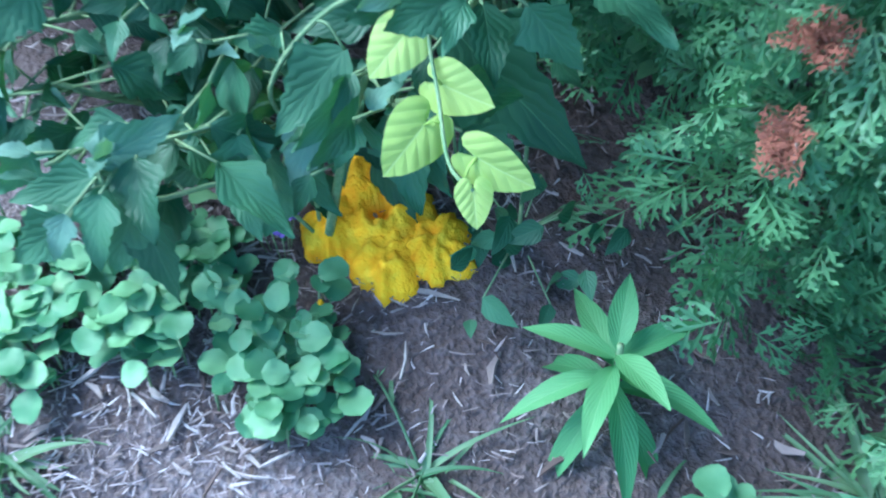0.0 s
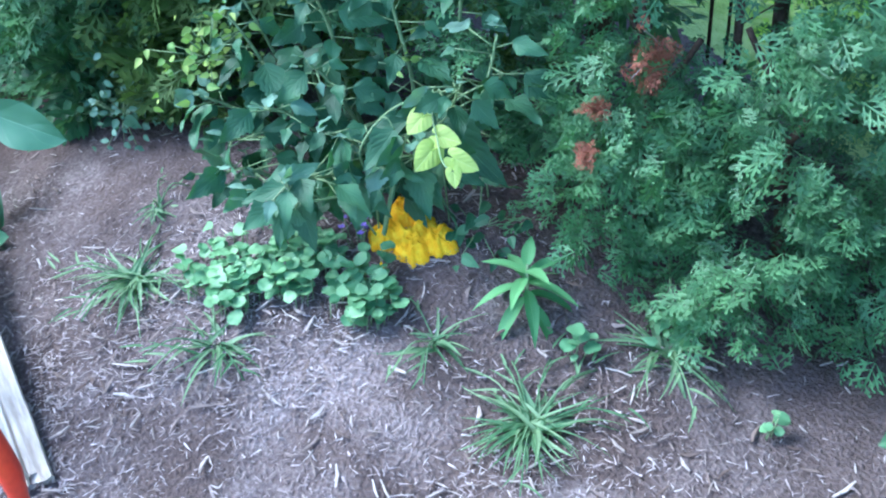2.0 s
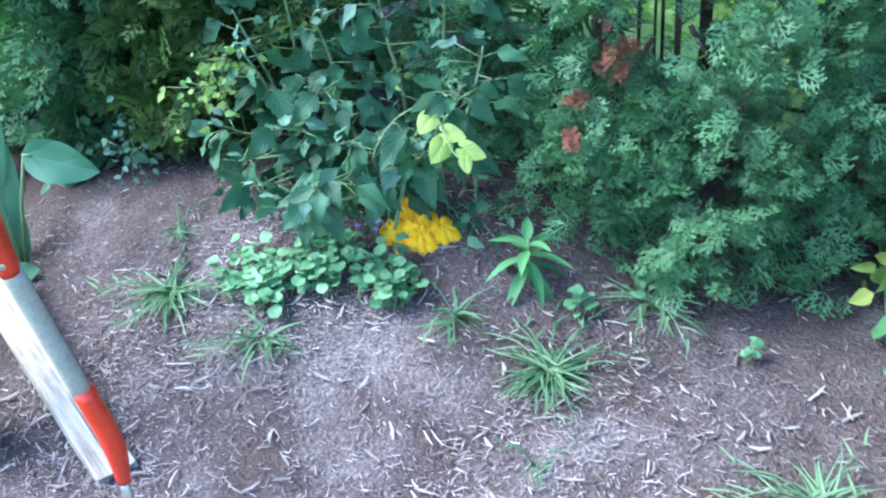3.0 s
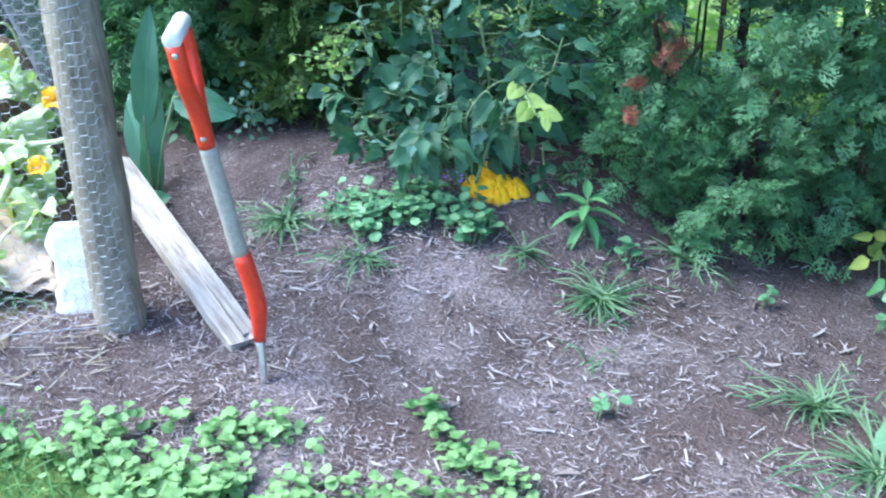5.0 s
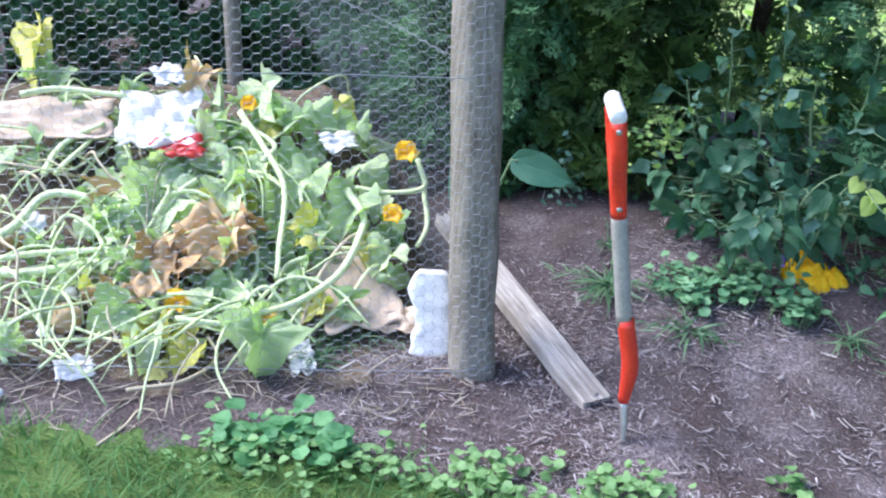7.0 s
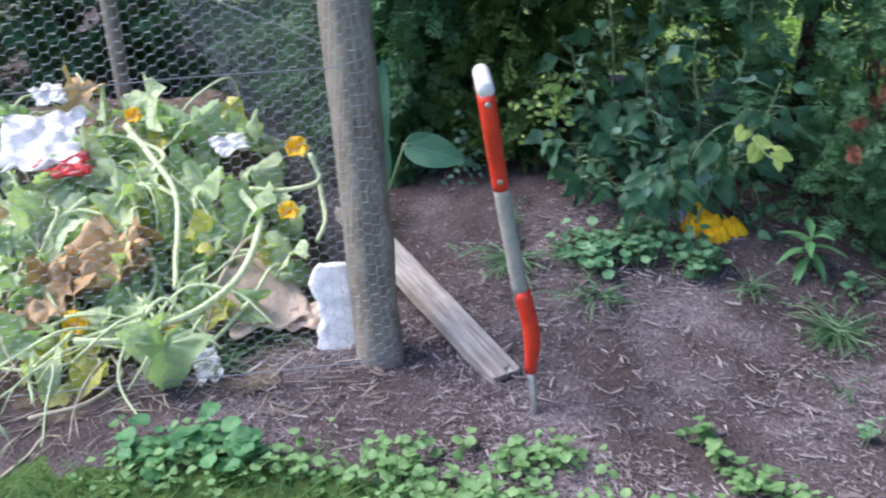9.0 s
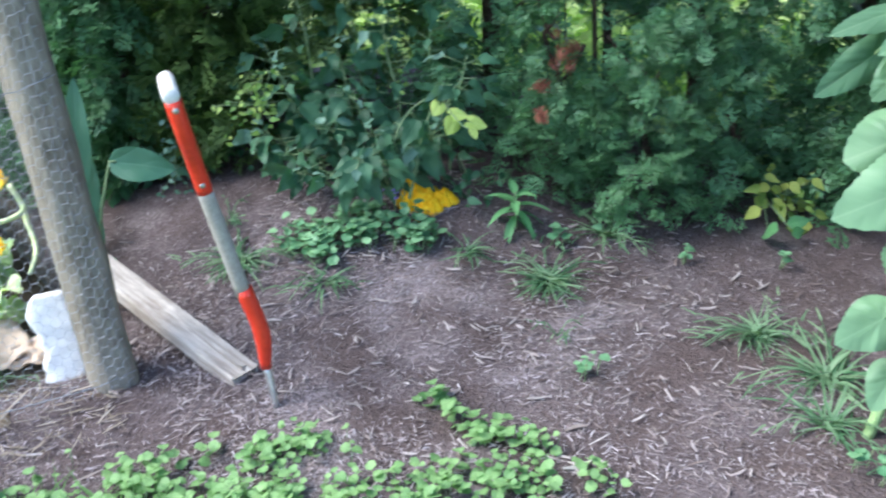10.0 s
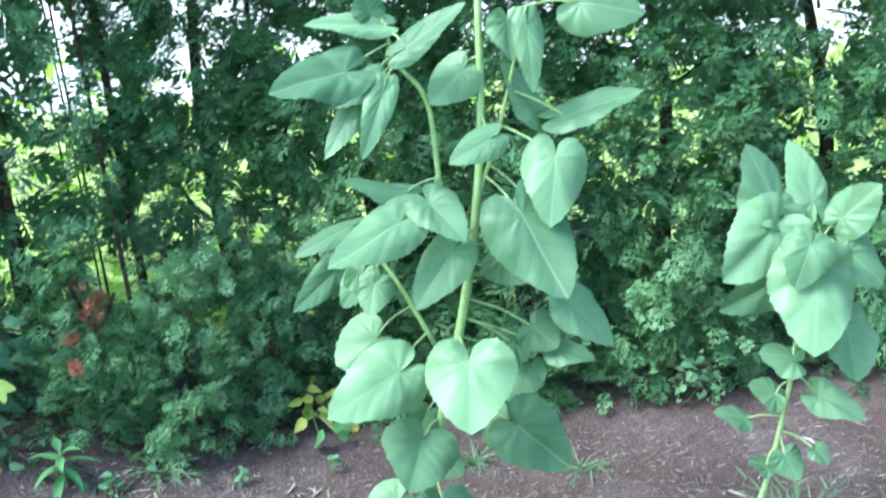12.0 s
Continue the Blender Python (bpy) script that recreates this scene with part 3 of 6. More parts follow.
sunflower = sunflower_plant("sunflower_plant", (1.175, -0.34, -0.055), "tall green sunflower plant not yet in bloom, in mulch", [
    ([(1.175, -0.34, -0.07), (1.217, -0.294, 0.112), (1.269, -0.287, 0.346), (1.342, -0.262, 0.597), (1.391, -0.251, 0.818), (1.418, -0.245, 1.008), (1.433, -0.241, 1.222), (1.447, -0.238, 1.374)], 0.012),
    ([(1.282, -0.275, 0.544), (1.21, -0.291, 0.713), (1.161, -0.302, 0.767)], 0.006),
    ([(1.326, -0.265, 0.861), (1.319, -0.267, 1.042), (1.269, -0.278, 1.124), (1.257, -0.281, 1.2)], 0.006),
    ([(1.396, -0.249, 0.84), (1.453, -0.237, 0.981), (1.521, -0.222, 1.201)], 0.005),
])
sunflower_leaf(sunflower, (1.362, -0.36, 0.57), (1.363, -0.462, 0.428), 0.162)
sunflower_leaf(sunflower, (1.249, -0.344, 0.537), (1.09, -0.461, 0.48), 0.132)
sunflower_leaf(sunflower, (1.253, -0.333, 0.382), (1.219, -0.412, 0.292), 0.142)
sunflower_leaf(sunflower, (1.415, -0.297, 0.388), (1.54, -0.34, 0.283), 0.132)
sunflower_leaf(sunflower, (1.286, -0.295, 0.866), (1.154, -0.365, 0.916), 0.064)
sunflower_leaf(sunflower, (1.297, -0.333, 0.874), (1.384, -0.396, 0.801), 0.089)
sunflower_leaf(sunflower, (1.287, -0.356, 0.848), (1.131, -0.473, 0.777), 0.099)
sunflower_leaf(sunflower, (1.162, -0.247, 0.807), (1.035, -0.341, 0.784), 0.058)
sunflower_leaf(sunflower, (1.119, -0.257, 0.735), (1.014, -0.346, 0.657), 0.064)
sunflower_leaf(sunflower, (1.362, -0.319, 0.775), (1.272, -0.4, 0.67), 0.091)
sunflower_leaf(sunflower, (1.47, -0.335, 0.861), (1.564, -0.417, 0.674), 0.146)
sunflower_leaf(sunflower, (1.544, -0.298, 0.645), (1.648, -0.316, 0.538), 0.087)
sunflower_leaf(sunflower, (1.489, -0.29, 0.849), (1.551, -0.338, 0.795), 0.096)
sunflower_leaf(sunflower, (1.562, -0.294, 0.949), (1.542, -0.381, 0.807), 0.110)
sunflower_leaf(sunflower, (1.547, -0.236, 0.978), (1.735, -0.215, 1.019), 0.092)
sunflower_leaf(sunflower, (1.535, -0.198, 0.978), (1.47, -0.233, 1.1), 0.082)
sunflower_leaf(sunflower, (1.455, -0.277, 0.972), (1.359, -0.34, 0.932), 0.064)
sunflower_leaf(sunflower, (1.213, -0.331, 1.125), (1.058, -0.428, 1.111), 0.104)
sunflower_leaf(sunflower, (1.272, -0.318, 1.139), (1.421, -0.346, 1.225), 0.062)
sunflower_leaf(sunflower, (1.253, -0.322, 1.11), (1.162, -0.404, 1.072), 0.063)
sunflower_leaf(sunflower, (1.26, -0.341, 1.101), (1.208, -0.414, 0.966), 0.052)
sunflower_leaf(sunflower, (1.22, -0.34, 1.084), (1.137, -0.41, 0.978), 0.057)
sunflower_leaf(sunflower, (1.406, -0.247, 1.108), (1.326, -0.286, 1.039), 0.085)
sunflower_leaf(sunflower, (1.267, -0.278, 1.194), (1.121, -0.342, 1.223), 0.053)
sunflower_leaf(sunflower, (1.237, -0.285, 1.213), (1.223, -0.288, 1.266), 0.063)
sunflower_leaf(sunflower, (1.522, -0.252, 1.193), (1.528, -0.302, 1.05), 0.053)
sunflower_leaf(sunflower, (1.485, -0.25, 1.196), (1.488, -0.27, 1.103), 0.074)
sunflower_leaf(sunflower, (1.596, -0.205, 1.203), (1.742, -0.223, 1.169), 0.108)
sunflower_leaf(sunflower, (1.475, -0.252, 0.573), (1.513, -0.264, 0.538), 0.084)
sunflower_leaf(sunflower, (1.51, -0.245, 0.505), (1.607, -0.254, 0.491), 0.068)
sunflower_leaf(sunflower, (1.453, -0.237, 0.531), (1.419, -0.265, 0.519), 0.080)
sunflower_leaf(sunflower, (1.461, -0.235, 0.479), (1.421, -0.275, 0.409), 0.092)
sunflower_leaf(sunflower, (1.472, -0.233, 0.477), (1.493, -0.248, 0.438), 0.046)
sunflower_leaf(sunflower, (1.168, -0.301, 0.731), (1.112, -0.333, 0.656), 0.066)
sunflower_leaf(sunflower, (1.186, -0.317, 0.711), (1.171, -0.351, 0.641), 0.071)
sunflower_leaf(sunflower, (1.141, -0.307, 0.735), (1.174, -0.299, 0.694), 0.077)
sunflower_leaf(sunflower, (1.427, -0.263, 0.736), (1.48, -0.292, 0.683), 0.099)
sunflower_leaf(sunflower, (1.171, -0.238, 0.562), (1.077, -0.28, 0.52), 0.127)
sunflower_leaf(sunflower, (1.256, -0.281, 0.408), (1.237, -0.305, 0.376), 0.069)
sunflower_leaf(sunflower, (1.347, -0.209, 0.303), (1.374, -0.203, 0.339), 0.097)
sunflower_leaf(sunflower, (1.196, -0.337, 0.241), (1.106, -0.41, 0.193), 0.096)
sunflower_leaf(sunflower, (1.27, -0.337, 0.243), (1.288, -0.405, 0.12), 0.118)
sunflower_leaf(sunflower, (1.214, -0.324, 0.116), (1.182, -0.379, 0.038), 0.076)
sunflower_leaf(sunflower, (1.273, -0.286, 0.288), (1.308, -0.302, 0.265), 0.057)
sunflower_small = sunflower_plant("sunflower_plant", (1.9, -0.1, -0.064), "smaller leafy sunflower plant without bloom", [
    ([(1.9, -0.1, -0.08), (1.963, -0.128, 0.137), (2.008, -0.134, 0.34), (2.026, -0.136, 0.456), (2.078, -0.143, 0.677)], 0.0075),
])
sunflower_leaf(sunflower_small, (1.999, -0.183, 0.73), (1.93, -0.124, 0.876), 0.126)
sunflower_leaf(sunflower_small, (2.068, -0.142, 0.72), (2.034, -0.117, 0.881), 0.082)
sunflower_leaf(sunflower_small, (2.003, -0.194, 0.75), (1.865, -0.257, 0.633), 0.131)
sunflower_leaf(sunflower_small, (2.042, -0.239, 0.714), (1.998, -0.294, 0.625), 0.090)
sunflower_leaf(sunflower_small, (2.056, -0.221, 0.678), (2.02, -0.337, 0.498), 0.160)
sunflower_leaf(sunflower_small, (2.01, -0.175, 0.62), (1.868, -0.217, 0.553), 0.094)
sunflower_leaf(sunflower_small, (2.1, -0.146, 0.701), (2.184, -0.177, 0.789), 0.089)
sunflower_leaf(sunflower_small, (2.101, -0.166, 0.671), (2.186, -0.207, 0.594), 0.106)
sunflower_leaf(sunflower_small, (2.111, -0.167, 0.525), (2.134, -0.231, 0.395), 0.120)
sunflower_leaf(sunflower_small, (2.033, -0.157, 0.413), (1.946, -0.167, 0.448), 0.085)
sunflower_leaf(sunflower_small, (1.993, -0.152, 0.336), (1.922, -0.163, 0.371), 0.074)
sunflower_leaf(sunflower_small, (2.044, -0.159, 0.349), (2.15, -0.213, 0.306), 0.074)
sunflower_leaf(sunflower_small, (1.924, -0.144, 0.276), (1.851, -0.154, 0.311), 0.056)
sunflower_leaf(sunflower_small, (1.99, -0.152, 0.209), (2.018, -0.186, 0.152), 0.069)
sunflower_leaf(sunflower_small, (2.053, -0.16, 0.217), (2.083, -0.174, 0.18), 0.044)
sunflower_leaf(sunflower_small, (1.966, -0.149, 0.168), (1.917, -0.163, 0.191), 0.051)

# ---- post, wire bin, board, fork ----


def grain_wood(name, dark, light, stretch=(40, 2.5, 40), rough=0.9, bump=0.5):
    """Weathered wood with grain along its own +y."""
    m, nt, b = node_material(name, rough, 0.15)
    tc = nt.nodes.new("ShaderNodeTexCoord")
    mp = nt.nodes.new("ShaderNodeMapping")
    mp.inputs["Scale"].default_value = stretch
    nt.links.new(tc.outputs["Object"], mp.inputs[0])
    streak, patch = noise_tex(nt, 1.6, 6, mp.outputs[0], 0.65), noise_tex(nt, 9, 3)
    both = maths(nt, "ADD", maths(nt, "MULTIPLY", streak, 0.65), maths(nt, "MULTIPLY", patch, 0.35))
    mid = tuple((p + q) / 2 for p, q in zip(dark, light))
    nt.links.new(ramp(nt, both, [(0.32, dark), (0.5, mid), (0.66, light)]), b.inputs["Base Color"])
    bumped(nt, b, streak, bump, 0.004)
    return m


WOOD = grain_wood("weathered_post", (0.13, 0.113, 0.085), (0.38, 0.345, 0.28), (55, 55, 3), 0.9, 0.9)
PLANK = grain_wood("weathered_plank", (0.2, 0.16, 0.13), (0.68, 0.63, 0.56), (60, 5, 60), 0.9, 0.8)
RED = plain("red_enamel", [(0.3, (0.62, 0.035, 0.015)), (0.7, (0.8, 0.06, 0.025))], 30, 0.32, 0.5, 0.05)
GREY = plain("worn_grey_shaft", [(0.3, (0.31, 0.285, 0.245)), (0.7, (0.48, 0.45, 0.395))], 40, 0.6, 0.3, 0.2)
WHITE = plain("white_grip", [(0.3, (0.7, 0.69, 0.65)), (0.7, (0.84, 0.83, 0.8))], 30, 0.5, 0.4, 0.1)
STEEL = plain("worn_steel", [(0.3, (0.4, 0.39, 0.37)), (0.7, (0.65, 0.63, 0.6))], 50, 0.4, 0.5, 0.1, 0.8)
WIRE = plain("galvanised_wire", [(0.3, (0.29, 0.3, 0.31)), (0.7, (0.44, 0.45, 0.46))], 60, 0.5, 0.5, 0.0, 0.4)

post = thing("fence_post", (-0.365, -0.867, 0.0), "round weathered grey wooden fence post leaning in mulch", "fence post")
LEAN = Vector((-0.17, 0.1, 1.0))
rows = []
for k in range(15):
    z = -0.08 + 1.75 * k / 14
    rows.append((LEAN.x * z + 0.004 * math.sin(k * 1.9), LEAN.y * z + 0.004 * math.cos(k * 2.3), z))
shape = tube(rows, [0.053 + 0.0006 * k + 0.002 * math.sin(k * 2.6) for k in range(15)], 28)
for i, q in enumerate(shape[0]):
    mid = Vector((LEAN.x * q[2], LEAN.y * q[2]))
    ang = math.atan2(q[1] - mid.y, q[0] - mid.x)
    swell = 1 + 0.03 * math.sin(ang * 5 + 0.7) + 0.02 * math.sin(ang * 11)
    shape[0][i, :2] = (mid.x + (q[0] - mid.x) * swell, mid.y + (q[1] - mid.y) * swell)
single("post_shaft", shape, WOOD, post)


def rod(p, q, r):
    """A thin three-sided wire without ends."""
    v, f, uv = tube([p, q], r, 3)
    return v[:6], f[:3], uv[:6]


def wire_panel(label, feet, tops, cell=0.027, sag=0.01, seed=0, wrap=0.0, thick=0.001, metal=None, wires=(0.015, 0.482, 0.985)):
    """Hexagonal wire netting over a four-cornered field, each wire a thin rod, with line wires; wrap bends its first edge round the post."""
    a, b, c, d = (Vector(p) for p in (*feet, *tops))
    net = thing("wire_netting", a, label, "wire netting", "compost bin netting")
    a0 = cell / 2
    rise = a0 * math.sqrt(3)
    wide, tall = max((b - a).length, (d - c).length), (c - a).length
    along = (b - a).normalized()
    off = Vector((-along.y, along.x, 0))
    rods = Pile()

    def at(u, z):
        if u < 0:
            turn = radians(-33) - u / 0.063
            q = Vector((post.location.x + 0.063 * math.cos(turn) - a.x, post.location.y + 0.063 * math.sin(turn) - a.y, 0))
            return q + Vector((LEAN.x * z, LEAN.y * z, z + 0.004 * noise.noise((u * 5, z * 5, seed))))
        f, h = u / wide, z / tall
        p = a.lerp(b, f).lerp(c.lerp(d, f), h) - a
        w = sag * min(1.0, u * 4) * math.sin(u * 3.1 + seed) * math.cos(z * 4.0 + seed)
        return p + off * w + Vector((0, 0, 0.006 * noise.noise((u * 5, z * 5, seed))))

    first = -int(wrap / (1.5 * a0))
    for i in range(first, int(wide / (1.5 * a0))):
        for j in range(int(tall / rise)):
            u, z = (i + 0.5) * 1.5 * a0, (j + 0.5 * (i % 2)) * rise
            top_l, top_r, right, low_r = at(u - a0 / 2, z + rise / 2), at(u + a0 / 2, z + rise / 2), at(u + a0, z), at(u + a0 / 2, z - rise / 2)
            for p, q, r in ((top_l, top_r, thick), (top_r, right, thick * 0.65), (right, low_r, thick * 0.65)):
                rods.add(rod(p, q, r), [ONE])
    part_mesh("mesh", rods.mesh("mesh", metal or WIRE, False), net)
    for h in wires:
        n = 14
        single("line_wire", tube([at((wide + wrap) * k / n - wrap, tall * h) for k in range(n + 1)], 0.0012, 5), metal or WIRE, net)
    return net


wire_panel("galvanised hexagonal wire netting stapled round the post", ((-0.312, -0.901, 0.03), (-1.05, -1.85, 0.03)), ((-0.546, -0.764, 1.42), (-1.15, -1.8, 1.42)), 0.027, 0.006, 1, 0.05, 0.00078)
FOLD_LOW, FOLD_HIGH = Vector((-1.36, -0.345, 0.03)), Vector((-2.03, -0.645, 1.35))
# the same wire, with the shade behind the heap put into a darker colour
SHADEDWIRE = plain("shaded_wire", [(0.3, (0.15, 0.17, 0.18)), (0.7, (0.24, 0.26, 0.28))], 60, 0.7, 0.3, 0.0, 0.2)
wire_panel("sagging hexagonal wire netting behind the compost heap", ((-0.42, -0.83, 0.03), FOLD_LOW), ((-0.65, -0.695, 1.4), FOLD_HIGH), 0.027, 0.02, 2, 0.0, 0.0007, SHADEDWIRE)
wire_panel("folded selvage of the sagging wire netting", (FOLD_LOW, FOLD_LOW + Vector((-0.02, -0.018, 0))), (FOLD_HIGH, FOLD_HIGH + Vector((-0.03, -0.02, 0))), 0.012, 0.004, 3, 0.0, 0.0006)


def stake(label, foot, top, thick, material):
    s = thing("stake", foot, label, "stake", "bin stakes")
    d = Vector(top) - Vector(foot)
    single("stake_shaft", tube([d * (k / 4) - (Vector((0, 0, 0.05)) if k == 0 else Vector()) for k in range(5)], thick, 8), material, s)
    return s


stake("thin grey wooden stake at the bin's front corner", (-1.06, -1.86, 0.02), (-1.07, -1.86, 1.45), 0.012, WOOD)
stake("grey wooden stake behind the compost heap", (-1.71, -0.67, 0.02), (-1.9, -0.59, 1.5), 0.027, WOOD)

board = thing("wooden_board", (0, 0, 0), "weathered pale wooden board with a split end, lying on mulch", "board")
length, bw, bt = 0.72, 0.074, 0.034
v, f = [], []
nseg, profile = 36, ((-1, 0.0), (1, 0.0), (1, 0.5), (0.99, 0.9), (0.93, 1.0), (0.6, 1.0), (0.3, 1.0), (0.12, 1.0), (0.06, 1.0), (-0.06, 1.0), (-0.3, 1.0), (-0.6, 1.0), (-0.93, 1.0), (-0.99, 0.9), (-1, 0.5))
for i in range(nseg + 1):
    y = length * i / nseg
    for x, h in profile:
        px, pz = x * bw / 2 * (1 + 0.04 * noise.noise((x, y * 11, 1))), h * bt
        # a long drying crack, chipped arrises and a broken end with a missing splinter
        if h == 1.0 and x == 0.06 and y < 0.34:
            pz -= 0.007 * (1 - y / 0.34)
        pz += (0.0016 * noise.noise((x * 9, y * 26, 2)) - 0.005 * max(0.0, noise.noise((x * 2, y * 17, 7)) - 0.25)) * (h > 0)
        worn = (0.02 * noise.noise((x * 3.1, h * 3, 4)) + (0.045 if 0.0 < x < 0.5 and h > 0.4 else 0.0)) if i == 0 else 0.02 * noise.noise((x * 4, h * 3, 9)) if i == nseg else 0.0
        v.append((px, y + worn, pz))
m = len(profile)
for i in range(nseg):
    for j in range(m):
        a, b = i * m + j, i * m + (j + 1) % m
        f.append((a, a + m, b + m, b))
for i in (0, nseg):
    c = len(v)
    v.append((0, length * i / nseg + (0.014 if i == 0 else -0.008), bt / 2))
    for j in range(m):
        a, b = i * m + j, i * m + (j + 1) % m
        f.append((a, b, c, c) if i == 0 else (b, a, c, c))
part_mesh("plank", Pile().add((np.array(v), np.array(f), np.zeros((len(v), 2))), [ONE]).mesh("plank", PLANK, False), board)
board.matrix_basis = aim((-0.10, -0.732, -0.006), (-0.76, -0.595, 0.165))

fork = thing("garden_fork", (0.03, -0.8, -0.02), "D-handled garden fork with red fittings standing in mulch", "garden fork")
FX = [Vector(p) - fork.location for p in ((0.03, -0.795, -0.06), (0.0, -0.768, 0.09), (-0.018, -0.777, 0.265), (-0.046, -0.81, 0.525), (-0.073, -0.822, 0.715), (-0.1, -0.8, 0.755))]
single("shaft", tube(curve_points([FX[2], FX[2].lerp(FX[3], 0.5), FX[3]], 4), 0.0165, 18), GREY, fork, "worn grey wooden shaft")
low = curve_points([FX[1] - Vector((0, 0, 0.005)), FX[1].lerp(FX[2], 0.5) + Vector((0.012, 0.005, 0)), FX[2] + Vector((0, 0, 0.015))], 6)
single("socket", tube(low, [0.012 + 0.0062 * min(1, k / 5) for k in range(len(low))], 18), RED, fork)
single("neck", tube(curve_points([FX[0], FX[0].lerp(FX[1], 0.55) + Vector((0.006, 0, 0)), FX[1]], 4), [0.004, 0.005, 0.006, 0.007, 0.0075, 0.008, 0.0085, 0.009, 0.01], 10), STEEL, fork)
view = Vector((0.72, -0.694, 0))
yoke_axis = (FX[4] - FX[3]).normalized()
for s in (-1, 1):
    bow = curve_points([FX[3] - yoke_axis * 0.015, FX[3].lerp(FX[4], 0.3) + view * 0.012 * s, FX[3].lerp(FX[4], 0.65) + view * 0.045 * s, FX[4] + view * 0.05 * s], 6)
    strip = tube(bow, 0.0165, 16)
    single("yoke_arm", strip, RED, fork)
single("grip", tube([FX[4] - view * 0.064 + yoke_axis * 0.012, FX[4] - view * 0.06 + yoke_axis * 0.012, FX[4] + view * 0.06 + yoke_axis * 0.012, FX[4] + view * 0.064 + yoke_axis * 0.012], [0.013, 0.0168, 0.0168, 0.013], 18), WHITE, fork, "pale worn grip bar")
for q in (0.03, 0.13, 0.92):
    c = FX[3].lerp(FX[4], q) + view * (0.017 if q < 0.5 else 0.064)
    single("rivet", tube([c - view * 0.003, c + view * 0.002, c + view * 0.003], [0.006, 0.006, 0.003], 10), STEEL, fork)

# ---- slime mould ----


def mould_material():
    m, nt, b = node_material("slime_mould_yellow", 0.85, 0.15)
    a, g = noise_tex(nt, 70), noise_tex(nt, 320, 2)
    c = ramp(nt, a, [(0.3, (0.98, 0.46, 0.006)), (0.5, (1.0, 0.57, 0.012)), (0.72, (1.0, 0.68, 0.04))])
    c = mixed(nt, ramp(nt, g, [(0.2, (0.4, 0.4, 0.4)), (0.28, (0, 0, 0))]), c, (0.5, 0.2, 0.01))
    nt.links.new(c, b.inputs["Base Color"])
    bumped(nt, b, maths(nt, "ADD", a, g), 0.6, 0.004)
    return m


MOULD = mould_material()
mould = thing("slime_mould", (-0.03, 0.02, 0.0), "bright yellow crumbly slime mould crust on mulch", "slime mould")


def crust(name, cx, cy, size, seed, hollow=0.0, flat=1.0):
    """A crumbly cushion with a ragged, lobed edge, laid on the bed."""
    v, f = [], []
    rings, spokes = 16, 56
    for i in range(rings + 1):
        u = i / rings
        for k in range(spokes):
            a = 2 * math.pi * k / spokes
            edge = size * (1 + 0.32 * noise.noise((math.cos(a) * 1.5, math.sin(a) * 1.5, seed)) + 0.2 * noise.noise((math.cos(a) * 5, math.sin(a) * 5, seed)) + 0.1 * noise.noise((math.cos(a) * 14, math.sin(a) * 14, seed)))
            r = edge * u
            x, y = cx + r * math.cos(a), cy + r * math.sin(a) * flat
            lump = 0.5 + noise.noise((x * 45, y * 45, seed)) + 0.6 * noise.noise((x * 130, y * 130, seed))
            z = 0.022 * (1 - u ** 3) * (0.6 + 0.55 * lump) - (0.016 if u == 1 else 0) - hollow * 0.03 * max(0, 1 - u * 3)
            v.append((x, y, ground_height(x + mould.location.x, y + mould.location.y) + max(z, -0.012) + 0.006))
    for i in range(rings):
        for k in range(spokes):
            a, b = i * spokes + k, i * spokes + (k + 1) % spokes
            f.append((a, a + spokes, b + spokes, b))
    return single(name, (np.array(v), np.array(f), np.zeros((len(v), 2))), MOULD, mould)


crust("crust", -0.028, 0.012, 0.052, 1, 1.0)
crust("crust", 0.035, 0.03, 0.034, 2)
crust("crust", -0.062, 0.04, 0.035, 3)
crust("crust", 0.012, -0.012, 0.033, 4)
crust("crust", -0.048, -0.03, 0.03, 5)
crust("crust", 0.012, -0.088, 0.009, 6, 0, 0.6)

# ---- weeds in the bed ----
NET = {}


def shared(key, make, material):
    """One mesh for alike leaves."""
    if key not in NET:
        NET[key] = Pile().add(make(), [ONE]).mesh(key, material)
    return NET[key]


def leaf_part(name, me, parent, base, tip, scale, roll=0.0, up=(0, 0, 1)):
    ob = part_mesh(name, me, parent)
    ob.matrix_basis = aim(base, tip, roll, up) @ Matrix.Scale(scale, 4)
    return ob


def on_bed(x, y, lift=0.0):
    return Vector((x, y, ground_height(x, y) + lift))


WEEDSTEM = plain("weed_stem", [(0.3, (0.12, 0.22, 0.1)), (0.7, (0.26, 0.34, 0.18))], 60, 0.7, 0.2, 0.2)
PURPLE = plain("violet_petal", [(0.3, (0.16, 0.1, 0.5)), (0.7, (0.32, 0.24, 0.72))], 90, 0.6, 0.2, 0.1)
TOWARDS = Vector((0.66, -0.6, 0.55))


def weed_blade(k, pale):
    key = ("pale_weed_leaf_" if pale else "weed_leaf_") + str(k % 6)
    return shared(key, lambda: blade(0.1, 0.06 + 0.007 * (k % 3), "weed", 15, 0.2, 0.16 + 0.06 * (k % 4), 0.08 if k % 3 else 0.04, 0.07, 0.02, 0.12 * (k % 3 - 1), k), GREEN_WEED_PALE if pale else GREEN_WEED)


def clear_of_mould(p):
    """Leaves leave the slope above the mould open."""
    q = Vector(p) - Vector((0.01, 0.0, 0.14))
    way = Vector((0.66, -0.57, 0.62)).normalized()
    return q.dot(way) > -0.05 and (q - way * q.dot(way)).length < 0.105


